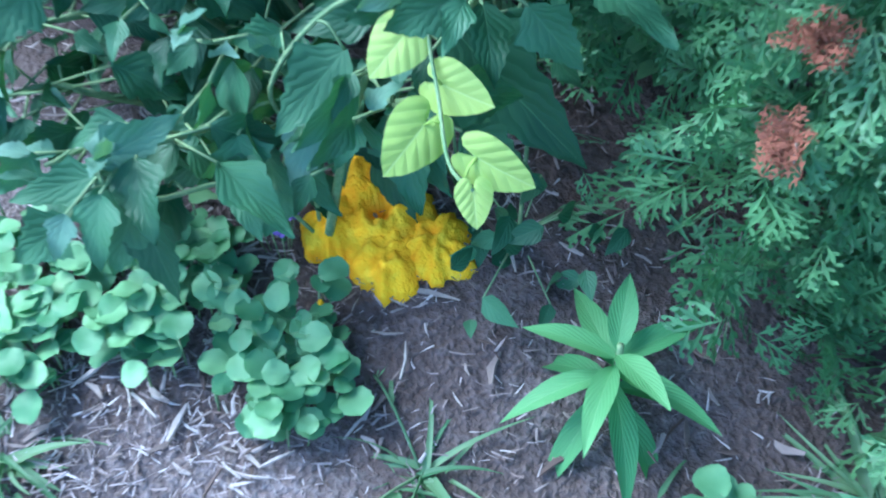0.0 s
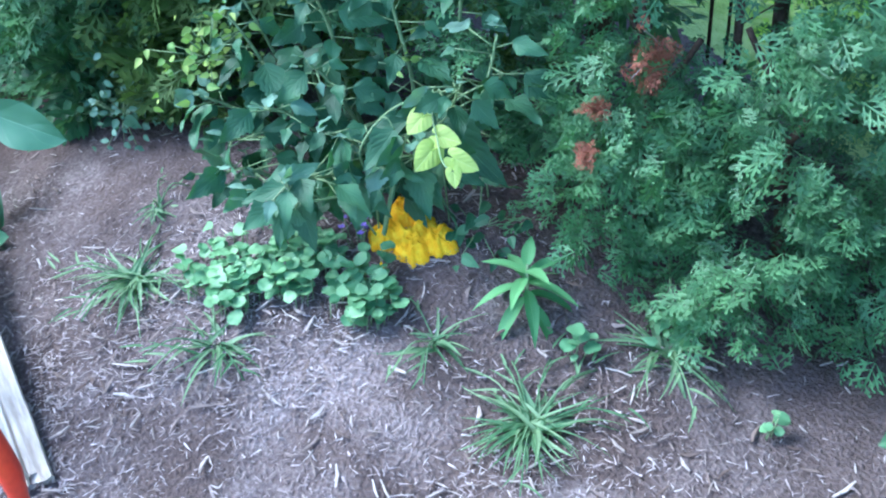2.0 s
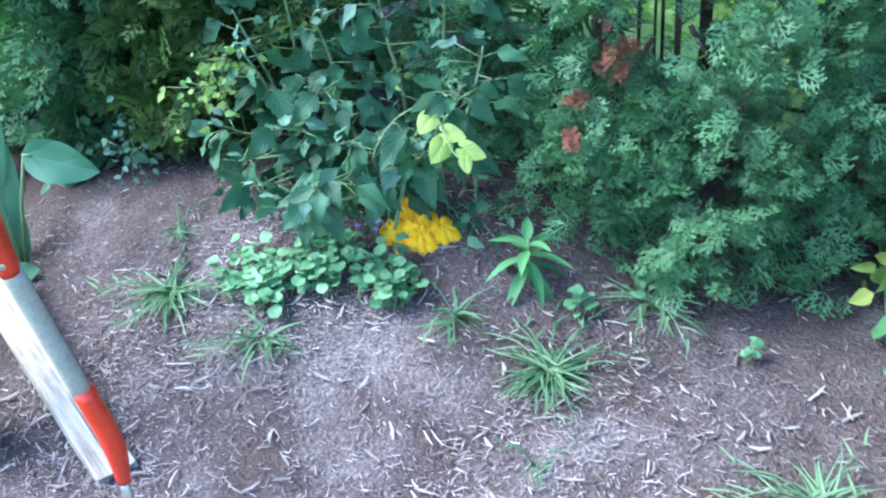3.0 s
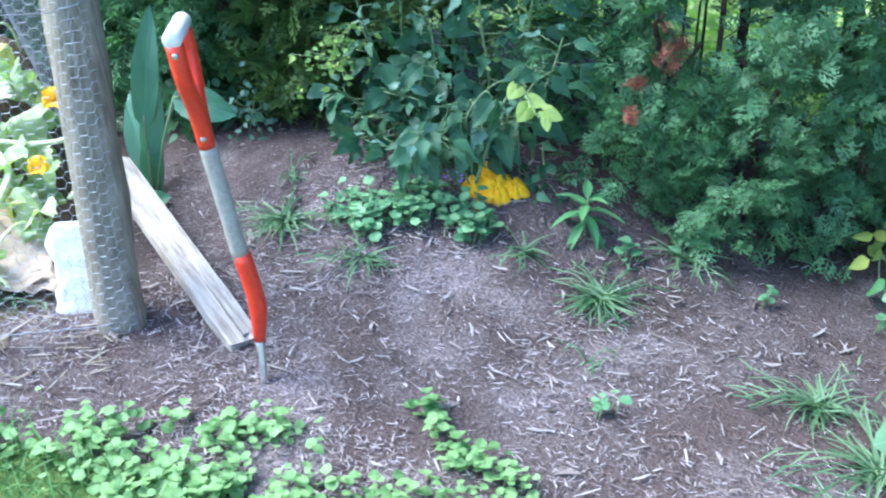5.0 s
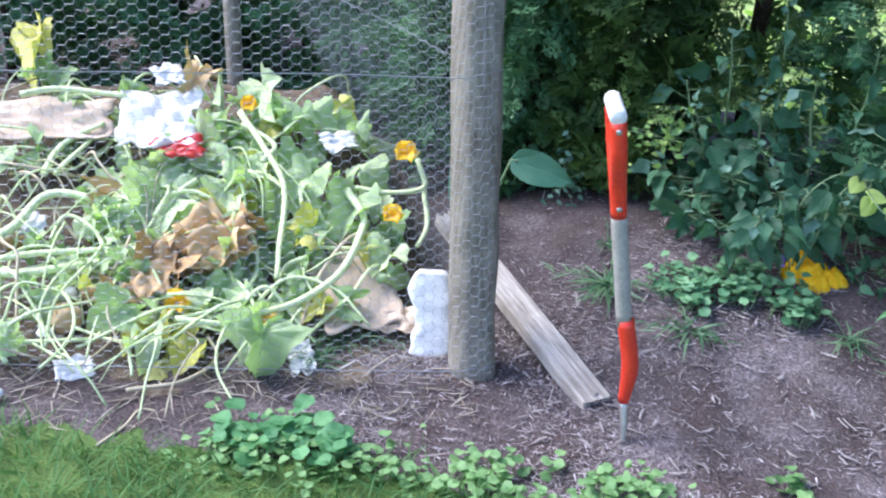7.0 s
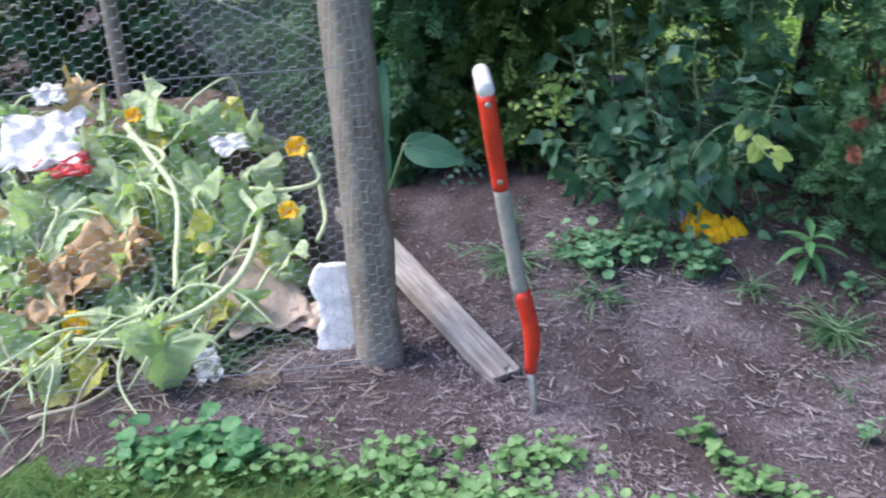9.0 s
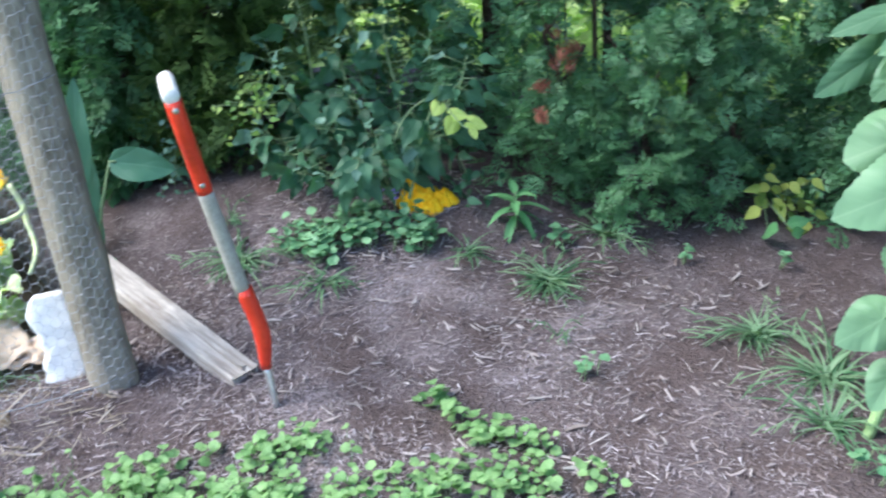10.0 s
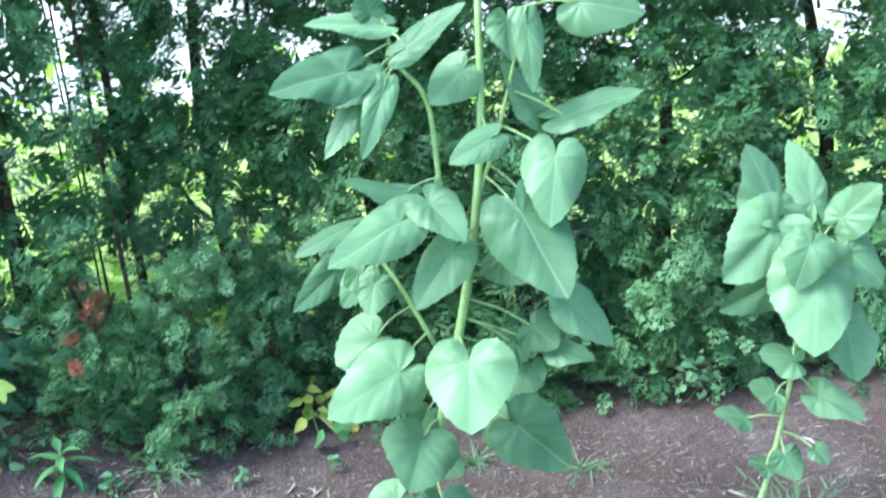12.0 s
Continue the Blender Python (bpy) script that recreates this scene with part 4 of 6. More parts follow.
def tall_weed(base, top, leaves, seed, size=1.0, tips=True):
    """A lambsquarters-like weed: ribbed stem, toothed drooping leaves, pale new leaves at the tip."""
    rng = random.Random(seed)
    base, top = Vector(base), Vector(top)
    w = thing("tall_weed", base, "bushy blue-green weed with toothed drooping leaves", "weed", "weeds under the hedge")
    d = top - base
    line = curve_points([Vector((0, 0, -0.02)), d * 0.35 + Vector((rng.uniform(-0.03, 0.03), rng.uniform(-0.03, 0.03), 0.03)), d * 0.7 + Vector((0, 0, 0.02)), d], 6)
    single("stem", tube(line, [0.005 * (1 - 0.6 * k / len(line)) for k in range(len(line))], 7), WEEDSTEM, w)
    leaves = int(leaves * 1.55)
    for k in range(leaves):
        u = 0.12 + 0.86 * (k + rng.random() * 0.5) / leaves
        p = line[min(len(line) - 1, int(u * (len(line) - 1)))]
        a = k * 2.4 + rng.uniform(-0.5, 0.5)
        out = Vector((math.cos(a), math.sin(a), rng.uniform(-0.15, 0.25)))
        if out.dot(TOWARDS) < -0.2 and rng.random() < 0.4:
            out = -out
        reach = rng.uniform(0.025, 0.07)
        start = p + out * reach + Vector((0, 0, 0.01))
        tip = start + (out + Vector((0, 0, rng.uniform(-0.9, -0.2)))).normalized()
        if clear_of_mould(start + base):
            continue
        s = size * rng.choice((0.4, 0.5, 0.6, 0.72, 0.82, 0.95)) * rng.uniform(0.85, 1.1) * (1 if u < 0.85 else 0.75)
        single("petiole", tube([p, start], 0.0014, 5), WEEDSTEM, w)
        leaf_part("leaf", weed_blade(rng.randrange(6), tips and u > 0.92), w, start, tip, s, rng.uniform(-0.6, 0.6), TOWARDS + Vector((rng.gauss(0, 0.45), rng.gauss(0, 0.45), rng.gauss(0.1, 0.4))))
    if tips:
        for k in range(3):
            c = d + Vector((rng.uniform(-0.015, 0.015), rng.uniform(-0.015, 0.015), rng.uniform(-0.01, 0.02)))
            leaf_part("leaf", weed_blade(k, True), w, c, c + Vector((rng.uniform(-1, 1), rng.uniform(-1, 1), 0.5)), 0.35 * size)
    return w


for k, (bx, by, tx, ty, tz, n) in enumerate((
        (-0.16, 0.02, -0.11, -0.17, 0.33, 13), (-0.22, 0.0, -0.2, -0.2, 0.27, 11), (-0.3, -0.02, -0.32, -0.2, 0.26, 11), (-0.1, 0.1, 0.02, 0.0, 0.36, 12),
        (-0.12, 0.16, 0.06, 0.08, 0.47, 13), (-0.3, 0.14, -0.3, 0.05, 0.55, 14), (-0.22, 0.2, -0.2, 0.14, 0.6, 14), (-0.38, 0.05, -0.42, -0.06, 0.5, 12),
        (-0.06, 0.2, 0.02, 0.2, 0.5, 12), (-0.2, 0.12, -0.24, -0.02, 0.45, 12), (-0.3, 0.2, -0.33, 0.16, 0.75, 13), (-0.12, 0.24, -0.1, 0.24, 0.72, 12))):
    tall_weed(on_bed(bx, by), (tx, ty, tz), n, 40 + k)
for k, (bx, by, tx, ty, tz, n) in enumerate((
        (-0.34, 0.02, -0.36, -0.16, 0.3, 10), (-0.42, 0.0, -0.46, -0.12, 0.34, 9), (-0.16, 0.1, -0.14, -0.06, 0.36, 11), (-0.26, 0.08, -0.27, -0.1, 0.38, 11), (-0.46, 0.08, -0.5, 0.0, 0.55, 10),
        (-0.4, 0.12, -0.42, 0.06, 0.68, 11))):
    tall_weed(on_bed(bx, by), (tx, ty, tz), n, 60 + k, 1.05)
HEDGE_FOOT = ((-0.98, -0.16, 0.2), (-0.78, -0.08, 0.22), (-0.86, 0.0, 0.22), (-1.05, -0.06, 0.2), (-0.68, 0.06, 0.3))
WEEDROW = tall_weed(on_bed(-0.08, -0.02), (0.0, 0.02, 0.4), 5, 77, 0.8, False)


HANG = [Vector(q) for q in ((0, 0, 0.1), (0.02, 0.01, 0.18), (0.06, 0.03, 0.28))]
for ends in (((0, 0, 0), (0.0, -0.06, 0.12), (-0.01, -0.14, 0.15), (-0.02, -0.17, 0.2)), ((0, 0, 0), (0.0, 0.0, 0.12), (0.0, -0.02, 0.2), (0.03, 0.03, 0.27), (0.1, 0.08, 0.31))):
    line = curve_points(ends, 5)
    HANG += line
    single("side_stem", tube(line, 0.0022, 6), WEEDSTEM, WEEDROW)


def weed_leaf(base, tip, width):
    """One of the broad leaves that hang over the mould."""
    b, t = Vector(base) - WEEDROW.location, Vector(tip) - WEEDROW.location
    k = len(WEEDROW.children)
    ob = single("leaf", blade(max((t - b).length, width * 1.3) * 1.05, width * 1.35, "weed", 13, 0.2, 0.1, 0.1, 0.04, 0.03, 0, k), GREEN_WEED_PALE if k % 7 == 4 else GREEN_WEED, WEEDROW)
    ob.matrix_basis = aim(b, t, 0.2 * math.sin(k), TOWARDS)
    near = min(HANG, key=lambda q: (q - b).length)
    single("petiole", tube(curve_points([near, near.lerp(b, 0.5) + Vector((0, 0, 0.01)), b], 3), 0.0013, 5), WEEDSTEM, WEEDROW)


weed_leaf((-0.035, 0.006, 0.377), (-0.047, -0.061, 0.324), 0.047)
weed_leaf((0.065, 0.032, 0.466), (0.036, -0.005, 0.441), 0.033)
weed_leaf((-0.023, 0.096, 0.362), (0.103, 0.129, 0.268), 0.067)
weed_leaf((0.082, 0.085, 0.442), (0.121, 0.101, 0.398), 0.035)
weed_leaf((-0.102, -0.008, 0.362), (-0.139, -0.039, 0.345), 0.031)
weed_leaf((-0.108, -0.182, 0.33), (-0.102, -0.109, 0.337), 0.034)
weed_leaf((-0.1, -0.183, 0.325), (-0.151, -0.248, 0.3), 0.030)
weed_leaf((-0.086, -0.188, 0.326), (-0.072, -0.222, 0.273), 0.025)
weed_leaf((-0.097, -0.179, 0.311), (-0.12, -0.222, 0.279), 0.022)
weed_leaf((-0.095, -0.166, 0.278), (-0.047, -0.181, 0.212), 0.040)
weed_leaf((-0.098, -0.175, 0.275), (-0.092, -0.208, 0.229), 0.036)
weed_leaf((-0.079, -0.077, 0.311), (-0.066, -0.083, 0.274), 0.040)
weed_leaf((-0.044, -0.025, 0.314), (-0.043, -0.061, 0.269), 0.036)
weed_leaf((-0.073, -0.048, 0.257), (-0.062, -0.083, 0.206), 0.048)
weed_leaf((-0.154, -0.088, 0.278), (-0.151, -0.038, 0.275), 0.034)
weed_leaf((-0.112, -0.133, 0.266), (-0.097, -0.174, 0.21), 0.046)
weed_leaf((-0.097, -0.22, 0.304), (-0.12, -0.269, 0.269), 0.039)

lime = thing("lime_shoot", on_bed(-0.02, 0.1), "young shoot with bright lime-green heart-shaped leaves", "shoot")
LS = [Vector(p) - lime.location for p in ((-0.02, 0.1, 0.12), (-0.03, 0.1, 0.3), (0.0, 0.07, 0.44), (0.036, 0.033, 0.42), (0.071, 0.011, 0.399), (0.116, -0.018, 0.385), (0.142, -0.019, 0.38))]
single("stem", tube(curve_points(LS, 5), 0.0016, 6), WEEDSTEM, lime)


def lime_leaf(base, tip, width):
    b, t = Vector(base) - lime.location, Vector(tip) - lime.location
    k = len(lime.children)
    ob = single("leaf", heart_blade((t - b).length * 0.64, width * 1.25, 0.2, 0.1, 0.01, 0.03, k, 0.0, 26), LIME, lime)
    ob.matrix_basis = aim(b, t, 0.15 * math.sin(k * 2), TOWARDS)
    near = min(curve_points(LS, 5), key=lambda q: (q - b).length)
    if (near - b).length > 0.004:
        single("petiole", tube([near, near.lerp(b, 0.5) + Vector((0, 0, 0.004)), b], 0.001, 5), LIME, lime)


lime_leaf((0.026, 0.019, 0.42), (0.028, -0.035, 0.392), 0.034)
lime_leaf((0.062, 0.021, 0.397), (0.124, 0.041, 0.392), 0.032)
lime_leaf((0.079, -0.009, 0.389), (0.089, -0.074, 0.362), 0.037)
lime_leaf((0.131, -0.006, 0.394), (0.189, 0.022, 0.37), 0.030)
lime_leaf((0.142, -0.019, 0.38), (0.163, -0.033, 0.346), 0.021)


def small_leaf_branch(name, label, centre, spread, count, seed, material, size=0.03, profile="ovate"):
    """A loose branch of small leaves on thin twigs."""
    rng = random.Random(seed)
    foot = on_bed(centre[0] - 0.08, centre[1] + 0.1)
    b = thing(name, foot, label, "branch")
    c = Vector(centre) - foot
    single("twig", tube(curve_points([Vector((0, 0, -0.01)), c * 0.5 + Vector((-0.05, 0.05, 0.05)), c], 5), 0.0022, 5), WEEDSTEM, b)
    me = [shared(name + "_leaf_" + str(k), lambda k=k: blade(size, size * 0.62, profile, 6, 0.2, 0.2, 0.0, 0.03, 0.02, 0, k + seed), material) for k in range(3)]
    for k in range(count):
        p = c + Vector((rng.gauss(0, spread[0]), rng.gauss(0, spread[1]), rng.gauss(0, spread[2])))
        a = rng.uniform(0, 6.28)
        leaf_part("leaf", rng.choice(me), b, p, p + Vector((math.cos(a), math.sin(a), rng.uniform(-0.8, 0.3))), rng.uniform(0.6, 1.2), rng.uniform(-0.5, 0.5), TOWARDS)
        if k % 3 == 0:
            single("twig", tube([c.lerp(p, 0.3), p], 0.001, 4), WEEDSTEM, b)
    return b


small_leaf_branch("yellow_green_branch", "loose branch of small yellow-green leaves before the hedge", (-0.47, -0.09, 0.41), (0.05, 0.05, 0.045), 95, 3, PALEGREEN, 0.024)
small_leaf_branch("yellow_green_branch", "small yellowish leaf cluster among dark weeds", (-0.19, 0.14, 0.42), (0.025, 0.025, 0.025), 12, 4, PALEGREEN, 0.03)
small_leaf_branch("grey_weed", "thin grey-green weed before the hedge", (-0.74, -0.18, 0.22), (0.03, 0.03, 0.06), 60, 5, GREEN_WEED_PALE, 0.022, "lance")
small_leaf_branch("dark_creeper", "low dark leafy creeper beside yellow mould", (0.06, 0.1, 0.17), (0.045, 0.035, 0.02), 26, 6, GREEN_WEED, 0.035)
for k, c in enumerate(HEDGE_FOOT):
    small_leaf_branch("dark_weed", "dark leafy weed at hedge foot", c, (0.08, 0.06, 0.07), 50, 20 + k, GREEN_WEED, 0.04)
small_leaf_branch("bright_weed", "bright light-green upright weed below hedge", (0.405, 0.225, 0.075), (0.018, 0.018, 0.025), 26, 7, ROUND, 0.032)
small_leaf_branch("bright_weed", "bright light-green weed at hedge foot", (1.86, 0.66, 0.05), (0.07, 0.05, 0.05), 60, 8, ROUND, 0.045)
small_leaf_branch("yellowing_weed", "yellowing broad-leaved weed at hedge foot", (0.8, 0.52, 0.06), (0.05, 0.045, 0.045), 46, 9, YELLOWISH, 0.05)

violets = thing("violet_flower", on_bed(-0.10, -0.055), "tiny violet flowers on thin stems by mould", "flower")
for k in range(7):
    p = Vector((0.02 * math.sin(k * 2.3), 0.02 * math.cos(k * 1.7), 0.03 + 0.006 * k))
    single("flower_stem", tube([(p.x * 0.5, p.y * 0.5, -0.01), p], 0.0007, 4), WEEDSTEM, violets)
    for j in range(4):
        a = j * 1.6 + k
        leaf_part("petal", shared("violet_petal", lambda: blade(0.008, 0.006, "round", 4, 0.1, 0.2), PURPLE), violets, p, p + Vector((math.cos(a), math.sin(a), 0.6)), 1.0)


def round_patch(name, label, spots, count, seed, size, material):
    """A low cushion of round scalloped leaves on short stalks."""
    rng = random.Random(seed)
    x0, y0 = spots[0][0], spots[0][1]
    p = thing(name, on_bed(x0, y0), label, "weed patch")
    me = [shared(name + "_leaf_" + str(k), lambda k=k: blade(size, size * 1.05, "round", 9, 0.2, 0.1, 0.035, 0.05, 0.12, 0, k), material) for k in range(4)]
    for k in range(count):
        sx, sy, sr = spots[rng.randrange(len(spots))]
        a, r = rng.uniform(0, 6.28), sr * math.sqrt(rng.random())
        x, y = sx + r * math.cos(a), sy + r * math.sin(a)
        q = on_bed(x, y, rng.uniform(0.02, 0.055)) - p.location
        b = rng.uniform(0, 6.28)
        leaf_part("leaf", rng.choice(me), p, q, q + Vector((math.cos(b), math.sin(b), rng.uniform(-0.4, 0.4))), rng.uniform(0.55, 1.2), rng.uniform(-0.35, 0.35))
        single("stalk", tube([on_bed(x - 0.01, y, -0.01) - p.location, q], 0.0011, 4), WEEDSTEM, p)
    return p


round_patch("round_leaved_weed", "cushion of round scalloped green leaves on mulch", ((-0.2, -0.22, 0.075), (-0.15, -0.17, 0.07), (-0.25, -0.27, 0.07), (-0.18, -0.29, 0.05), (-0.12, -0.13, 0.05), (-0.1, -0.2, 0.04)), 230, 1, 0.026, ROUND)
round_patch("round_leaved_weed", "small cushion of round scalloped green leaves", ((0.005, -0.13, 0.06), (0.03, -0.12, 0.045), (-0.01, -0.1, 0.045)), 95, 2, 0.025, ROUND)
round_patch("round_leaved_weed", "tiny weed with a few round leaves", ((0.335, 0.085, 0.025),), 7, 3, 0.045, ROUND)
round_patch("seedling", "small green seedling in mulch", ((0.635, 0.195, 0.012),), 6, 4, 0.022, ROUND)
round_patch("seedling", "small green seedling in mulch", ((0.87, 0.29, 0.012),), 6, 5, 0.024, ROUND)
round_patch("seedling", "small green seedling in mulch", ((0.6, -0.385, 0.03),), 9, 6, 0.028, ROUND)


def star_weed(place, seed):
    rng = random.Random(seed)
    s = thing("lance_leaved_weed", place, "upright weed with a whorl of long narrow leaves", "weed")
    single("stem", tube([(0, 0, -0.02), (0.002, 0, 0.045), (0.0, 0.004, 0.098)], 0.003, 7), WEEDSTEM, s)
    for q in range(15):
        k = q * 11 / 15
        a = q * 2.4
        z = 0.024 + 0.074 * k / 11
        length = 0.114 * (1.0 - 0.45 * (k / 11) ** 2)
        rise = -0.35 + 1.0 * (k / 11)
        ob = single("leaf", blade(length, 0.0245, "lance", 10, 0.35, 0.6 - 0.42 * k / 11, 0.0, 0.03, 0, 0, q), LANCE, s)
        ob.matrix_basis = aim((0, 0, z), (math.cos(a), math.sin(a), z + rise), rng.uniform(-0.2, 0.2))
    return s


star_weed(on_bed(0.205, 0.075), 3)
small_leaf_branch("hedge_foot_leaf", "single broad green leaf at hedge foot", (0.86, 0.4, 0.03), (0.015, 0.015, 0.01), 4, 14, LANCE, 0.085)


def grass_clump(place, blades, length, seed, width=0.007, spread=1.0, label="spreading tuft of coarse green crabgrass in mulch"):
    rng = random.Random(seed)
    g = thing("grass_clump", place, label, "grass", "crabgrass tufts")
    for k in range(int(blades * 1.35)):
        a = rng.uniform(0, 6.28)
        rise = rng.uniform(0.1, 1.0) / spread
        m = aim((rng.gauss(0, 0.012), rng.gauss(0, 0.012), -0.003), (math.cos(a) * 1.0, math.sin(a) * 1.0, rise), rng.uniform(-0.4, 0.4))
        single("blade", blade(length * rng.uniform(0.5, 1.1), width * (1.7 if k % 4 == 0 else 1.0) * rng.uniform(0.6, 1.3), "grass", 7, 0.4, rng.uniform(0.3, 0.7), 0, 0, 0, rng.uniform(-0.6, 0.6), k), GRASS, g, "", m)
    for k in range(max(3, blades // 9)):
        pile = Pile()
        a = rng.uniform(0, 6.28)
        end = Vector((math.cos(a) * length * 1.25, math.sin(a) * length * 1.25, 0.015))
        pile.add(tube(curve_points([(0, 0, 0), end * 0.5 + Vector((0, 0, 0.03)), end], 4), 0.0014, 5), [ONE])
        for j in range(3):
            q = end * (0.45 + 0.25 * j) + Vector((0, 0, 0.02))
            b = a + rng.uniform(-1, 1)
            pile.add(blade(length * 0.45, width * 0.9, "grass", 6, 0.4, 0.3, 0, 0, 0, 0.3, k), [np.array(aim(q, q + Vector((math.cos(b), math.sin(b), 0.3))))])
        part_mesh("runner", pile.mesh("runner", GRASS), g)
    return g


grass_clump(on_bed(0.364, -0.076), 75, 0.13, 1)
grass_clump(on_bed(0.139, -0.084), 30, 0.1, 2)
grass_clump(on_bed(0.415, 0.202), 34, 0.14, 3, 0.009)
grass_clump(on_bed(-0.382, -0.377), 70, 0.12, 4, 0.007)
grass_clump(on_bed(-0.13, -0.36), 40, 0.1, 5, 0.009)
grass_clump(on_bed(-0.5, -0.25), 18, 0.06, 6, 0.005)
grass_clump(on_bed(0.886, -0.052), 55, 0.12, 7, 0.007, 0.8)
grass_clump(on_bed(1.07, -0.16), 60, 0.16, 8, 0.008, 0.8)
grass_clump(on_bed(1.1, -0.33), 40, 0.12, 15, 0.007, 0.6)
grass_clump(on_bed(1.3, -0.4), 36, 0.1, 16, 0.006, 0.7)
grass_clump(on_bed(1.62, -0.36), 40, 0.13, 17, 0.005, 0.7)
grass_clump(on_bed(1.74, -0.3), 50, 0.15, 18, 0.006, 0.6)
grass_clump(on_bed(1.83, -0.2), 60, 0.17, 9, 0.007, 0.7)
grass_clump(on_bed(2.05, -0.04), 80, 0.18, 10, 0.008, 0.6)
grass_clump(on_bed(1.25, 0.35), 30, 0.12, 11, 0.005, 0.8)
grass_clump(on_bed(1.55, 0.3), 24, 0.1, 12, 0.005, 0.8)
grass_clump(on_bed(0.47, -0.27), 14, 0.05, 13, 0.005)
grass_clump(on_bed(-0.75, -1.15), 50, 0.12, 14, 0.005, 0.6)
grass_clump(on_bed(-0.63, -1.04), 46, 0.12, 19, 0.005, 0.5)
grass_clump(on_bed(-0.68, -0.93), 40, 0.12, 20, 0.005, 0.5)
grass_clump(on_bed(-0.61, -1.13), 36, 0.1, 21, 0.005, 0.6)
round_patch("low_weed", "low bright-green leafy weed under sunflower", ((1.3, -0.42, 0.07), (1.22, -0.45, 0.05)), 34, 8, 0.026, ROUND)
round_patch("low_weed", "low bright-green leafy weed by small sunflower", ((1.95, -0.25, 0.1), (2.05, -0.2, 0.08)), 60, 9, 0.03, ROUND)


def broad_plant(place):
    d = thing("broad_leaved_plant", place, "plant with large smooth oblong leaves behind post", "plant")
    for k, (b, t, w) in enumerate((((-0.785, -0.49, 0.26), (-0.757, -0.456, 0.57), 0.07), ((-0.785, -0.487, 0.18), (-0.752, -0.462, 0.36), 0.06), ((-0.70, -0.445, 0.35), (-0.54, -0.385, 0.325), 0.09),
                                   ((-0.79, -0.49, 0.06), (-0.772, -0.478, 0.27), 0.065), ((-0.77, -0.52, 0.06), (-0.7, -0.5, 0.09), 0.05), ((-0.81, -0.48, 0.1), (-0.93, -0.44, 0.32), 0.08))):
        b, t = Vector(b) - d.location, Vector(t) - d.location
        ob = single("leaf", blade((t - b).length, w, "dock", 12, 0.25, 0.12, 0, 0.03, 0.02, 0, k), BROADLEAF, d)
        ob.matrix_basis = aim(b, t, 0.2 * math.sin(k), TOWARDS)
        single("stalk", tube([(0, 0, -0.02), b * 0.5 + Vector((0, 0, 0.02)), b, b.lerp(t, 0.1)], 0.004, 6), WEEDSTEM, d)


broad_plant(on_bed(-0.785, -0.49))
round_patch("broad_weed", "dark green broad-leaved weed at lawn edge", ((-0.43, -1.45, 0.07), (-0.38, -1.36, 0.06), (-0.30, -1.34, 0.06)), 95, 12, 0.036, LANCE)

# ---- compost heap with squash vines ----
SQUASH = leafy("squash_leaf", (0.26, 0.4, 0.17), (0.68, 0.78, 0.47), (0.7, 0.78, 0.48), rough=0.6, glow=0.3, veins=5, wander=22)
YELLOWLEAF = leafy("yellowing_leaf", (0.5, 0.5, 0.1), (0.72, 0.68, 0.24), (0.6, 0.62, 0.3), rough=0.7, glow=0.25, veins=5, spots=(0.4, 0.42, 0.12))
DRYLEAF = leafy("dry_leaf", (0.4, 0.25, 0.11), (0.76, 0.55, 0.31), (0.5, 0.33, 0.16), rough=0.9, glow=0.1, veins=6)
VINE = plain("squash_vine", [(0.3, (0.5, 0.63, 0.25)), (0.7, (0.78, 0.84, 0.55))], 60, 0.6, 0.3, 0.3)
DRYVINE = plain("dry_vine", [(0.3, (0.45, 0.38, 0.24)), (0.7, (0.66, 0.58, 0.42))], 60, 0.8, 0.2, 0.3)
ORANGE = leafy("squash_petal", (0.95, 0.52, 0.02), (1.0, 0.72, 0.06), rough=0.6, glow=0.3)
CARD = plain("cardboard", [(0.3, (0.52, 0.4, 0.29)), (0.7, (0.68, 0.55, 0.43))], 12, 0.9, 0.1, 0.2)
PAPER = plain("crumpled_white_plastic", [(0.3, (0.66, 0.66, 0.66)), (0.7, (0.86, 0.85, 0.83))], 14, 0.5, 0.4, 0.3)
REDWRAP = plain("red_plastic", [(0.3, (0.55, 0.03, 0.03)), (0.7, (0.75, 0.08, 0.06))], 30, 0.35, 0.5, 0.2)
HEAPMAT = plain("compost", [(0.3, (0.05, 0.04, 0.03)), (0.5, (0.13, 0.1, 0.075)), (0.7, (0.28, 0.23, 0.16))], 18, 0.95, 0.1, 1.0, fine=6)
BINFRONT, BINBACK, BINALONG = Vector((-0.40, -0.90)), Vector((-0.84, 0.54)), Vector((-0.54, -0.84))


def heap_height(x, y):
    q = Vector((x, y)) - BINFRONT
    u, a = q.dot(BINBACK), q.dot(BINALONG)
    s = max(0.0, min((u + 0.05) / 1.1, 1.0))
    side = max(0.0, min(1.0, (a + 0.05) / 0.3))
    fall = max(0.0, min(1.0, (1.5 - u) / 0.4))
    return ground_height(x, y) + 0.35 * s * s * (3 - 2 * s) * side * side * (3 - 2 * side) * fall


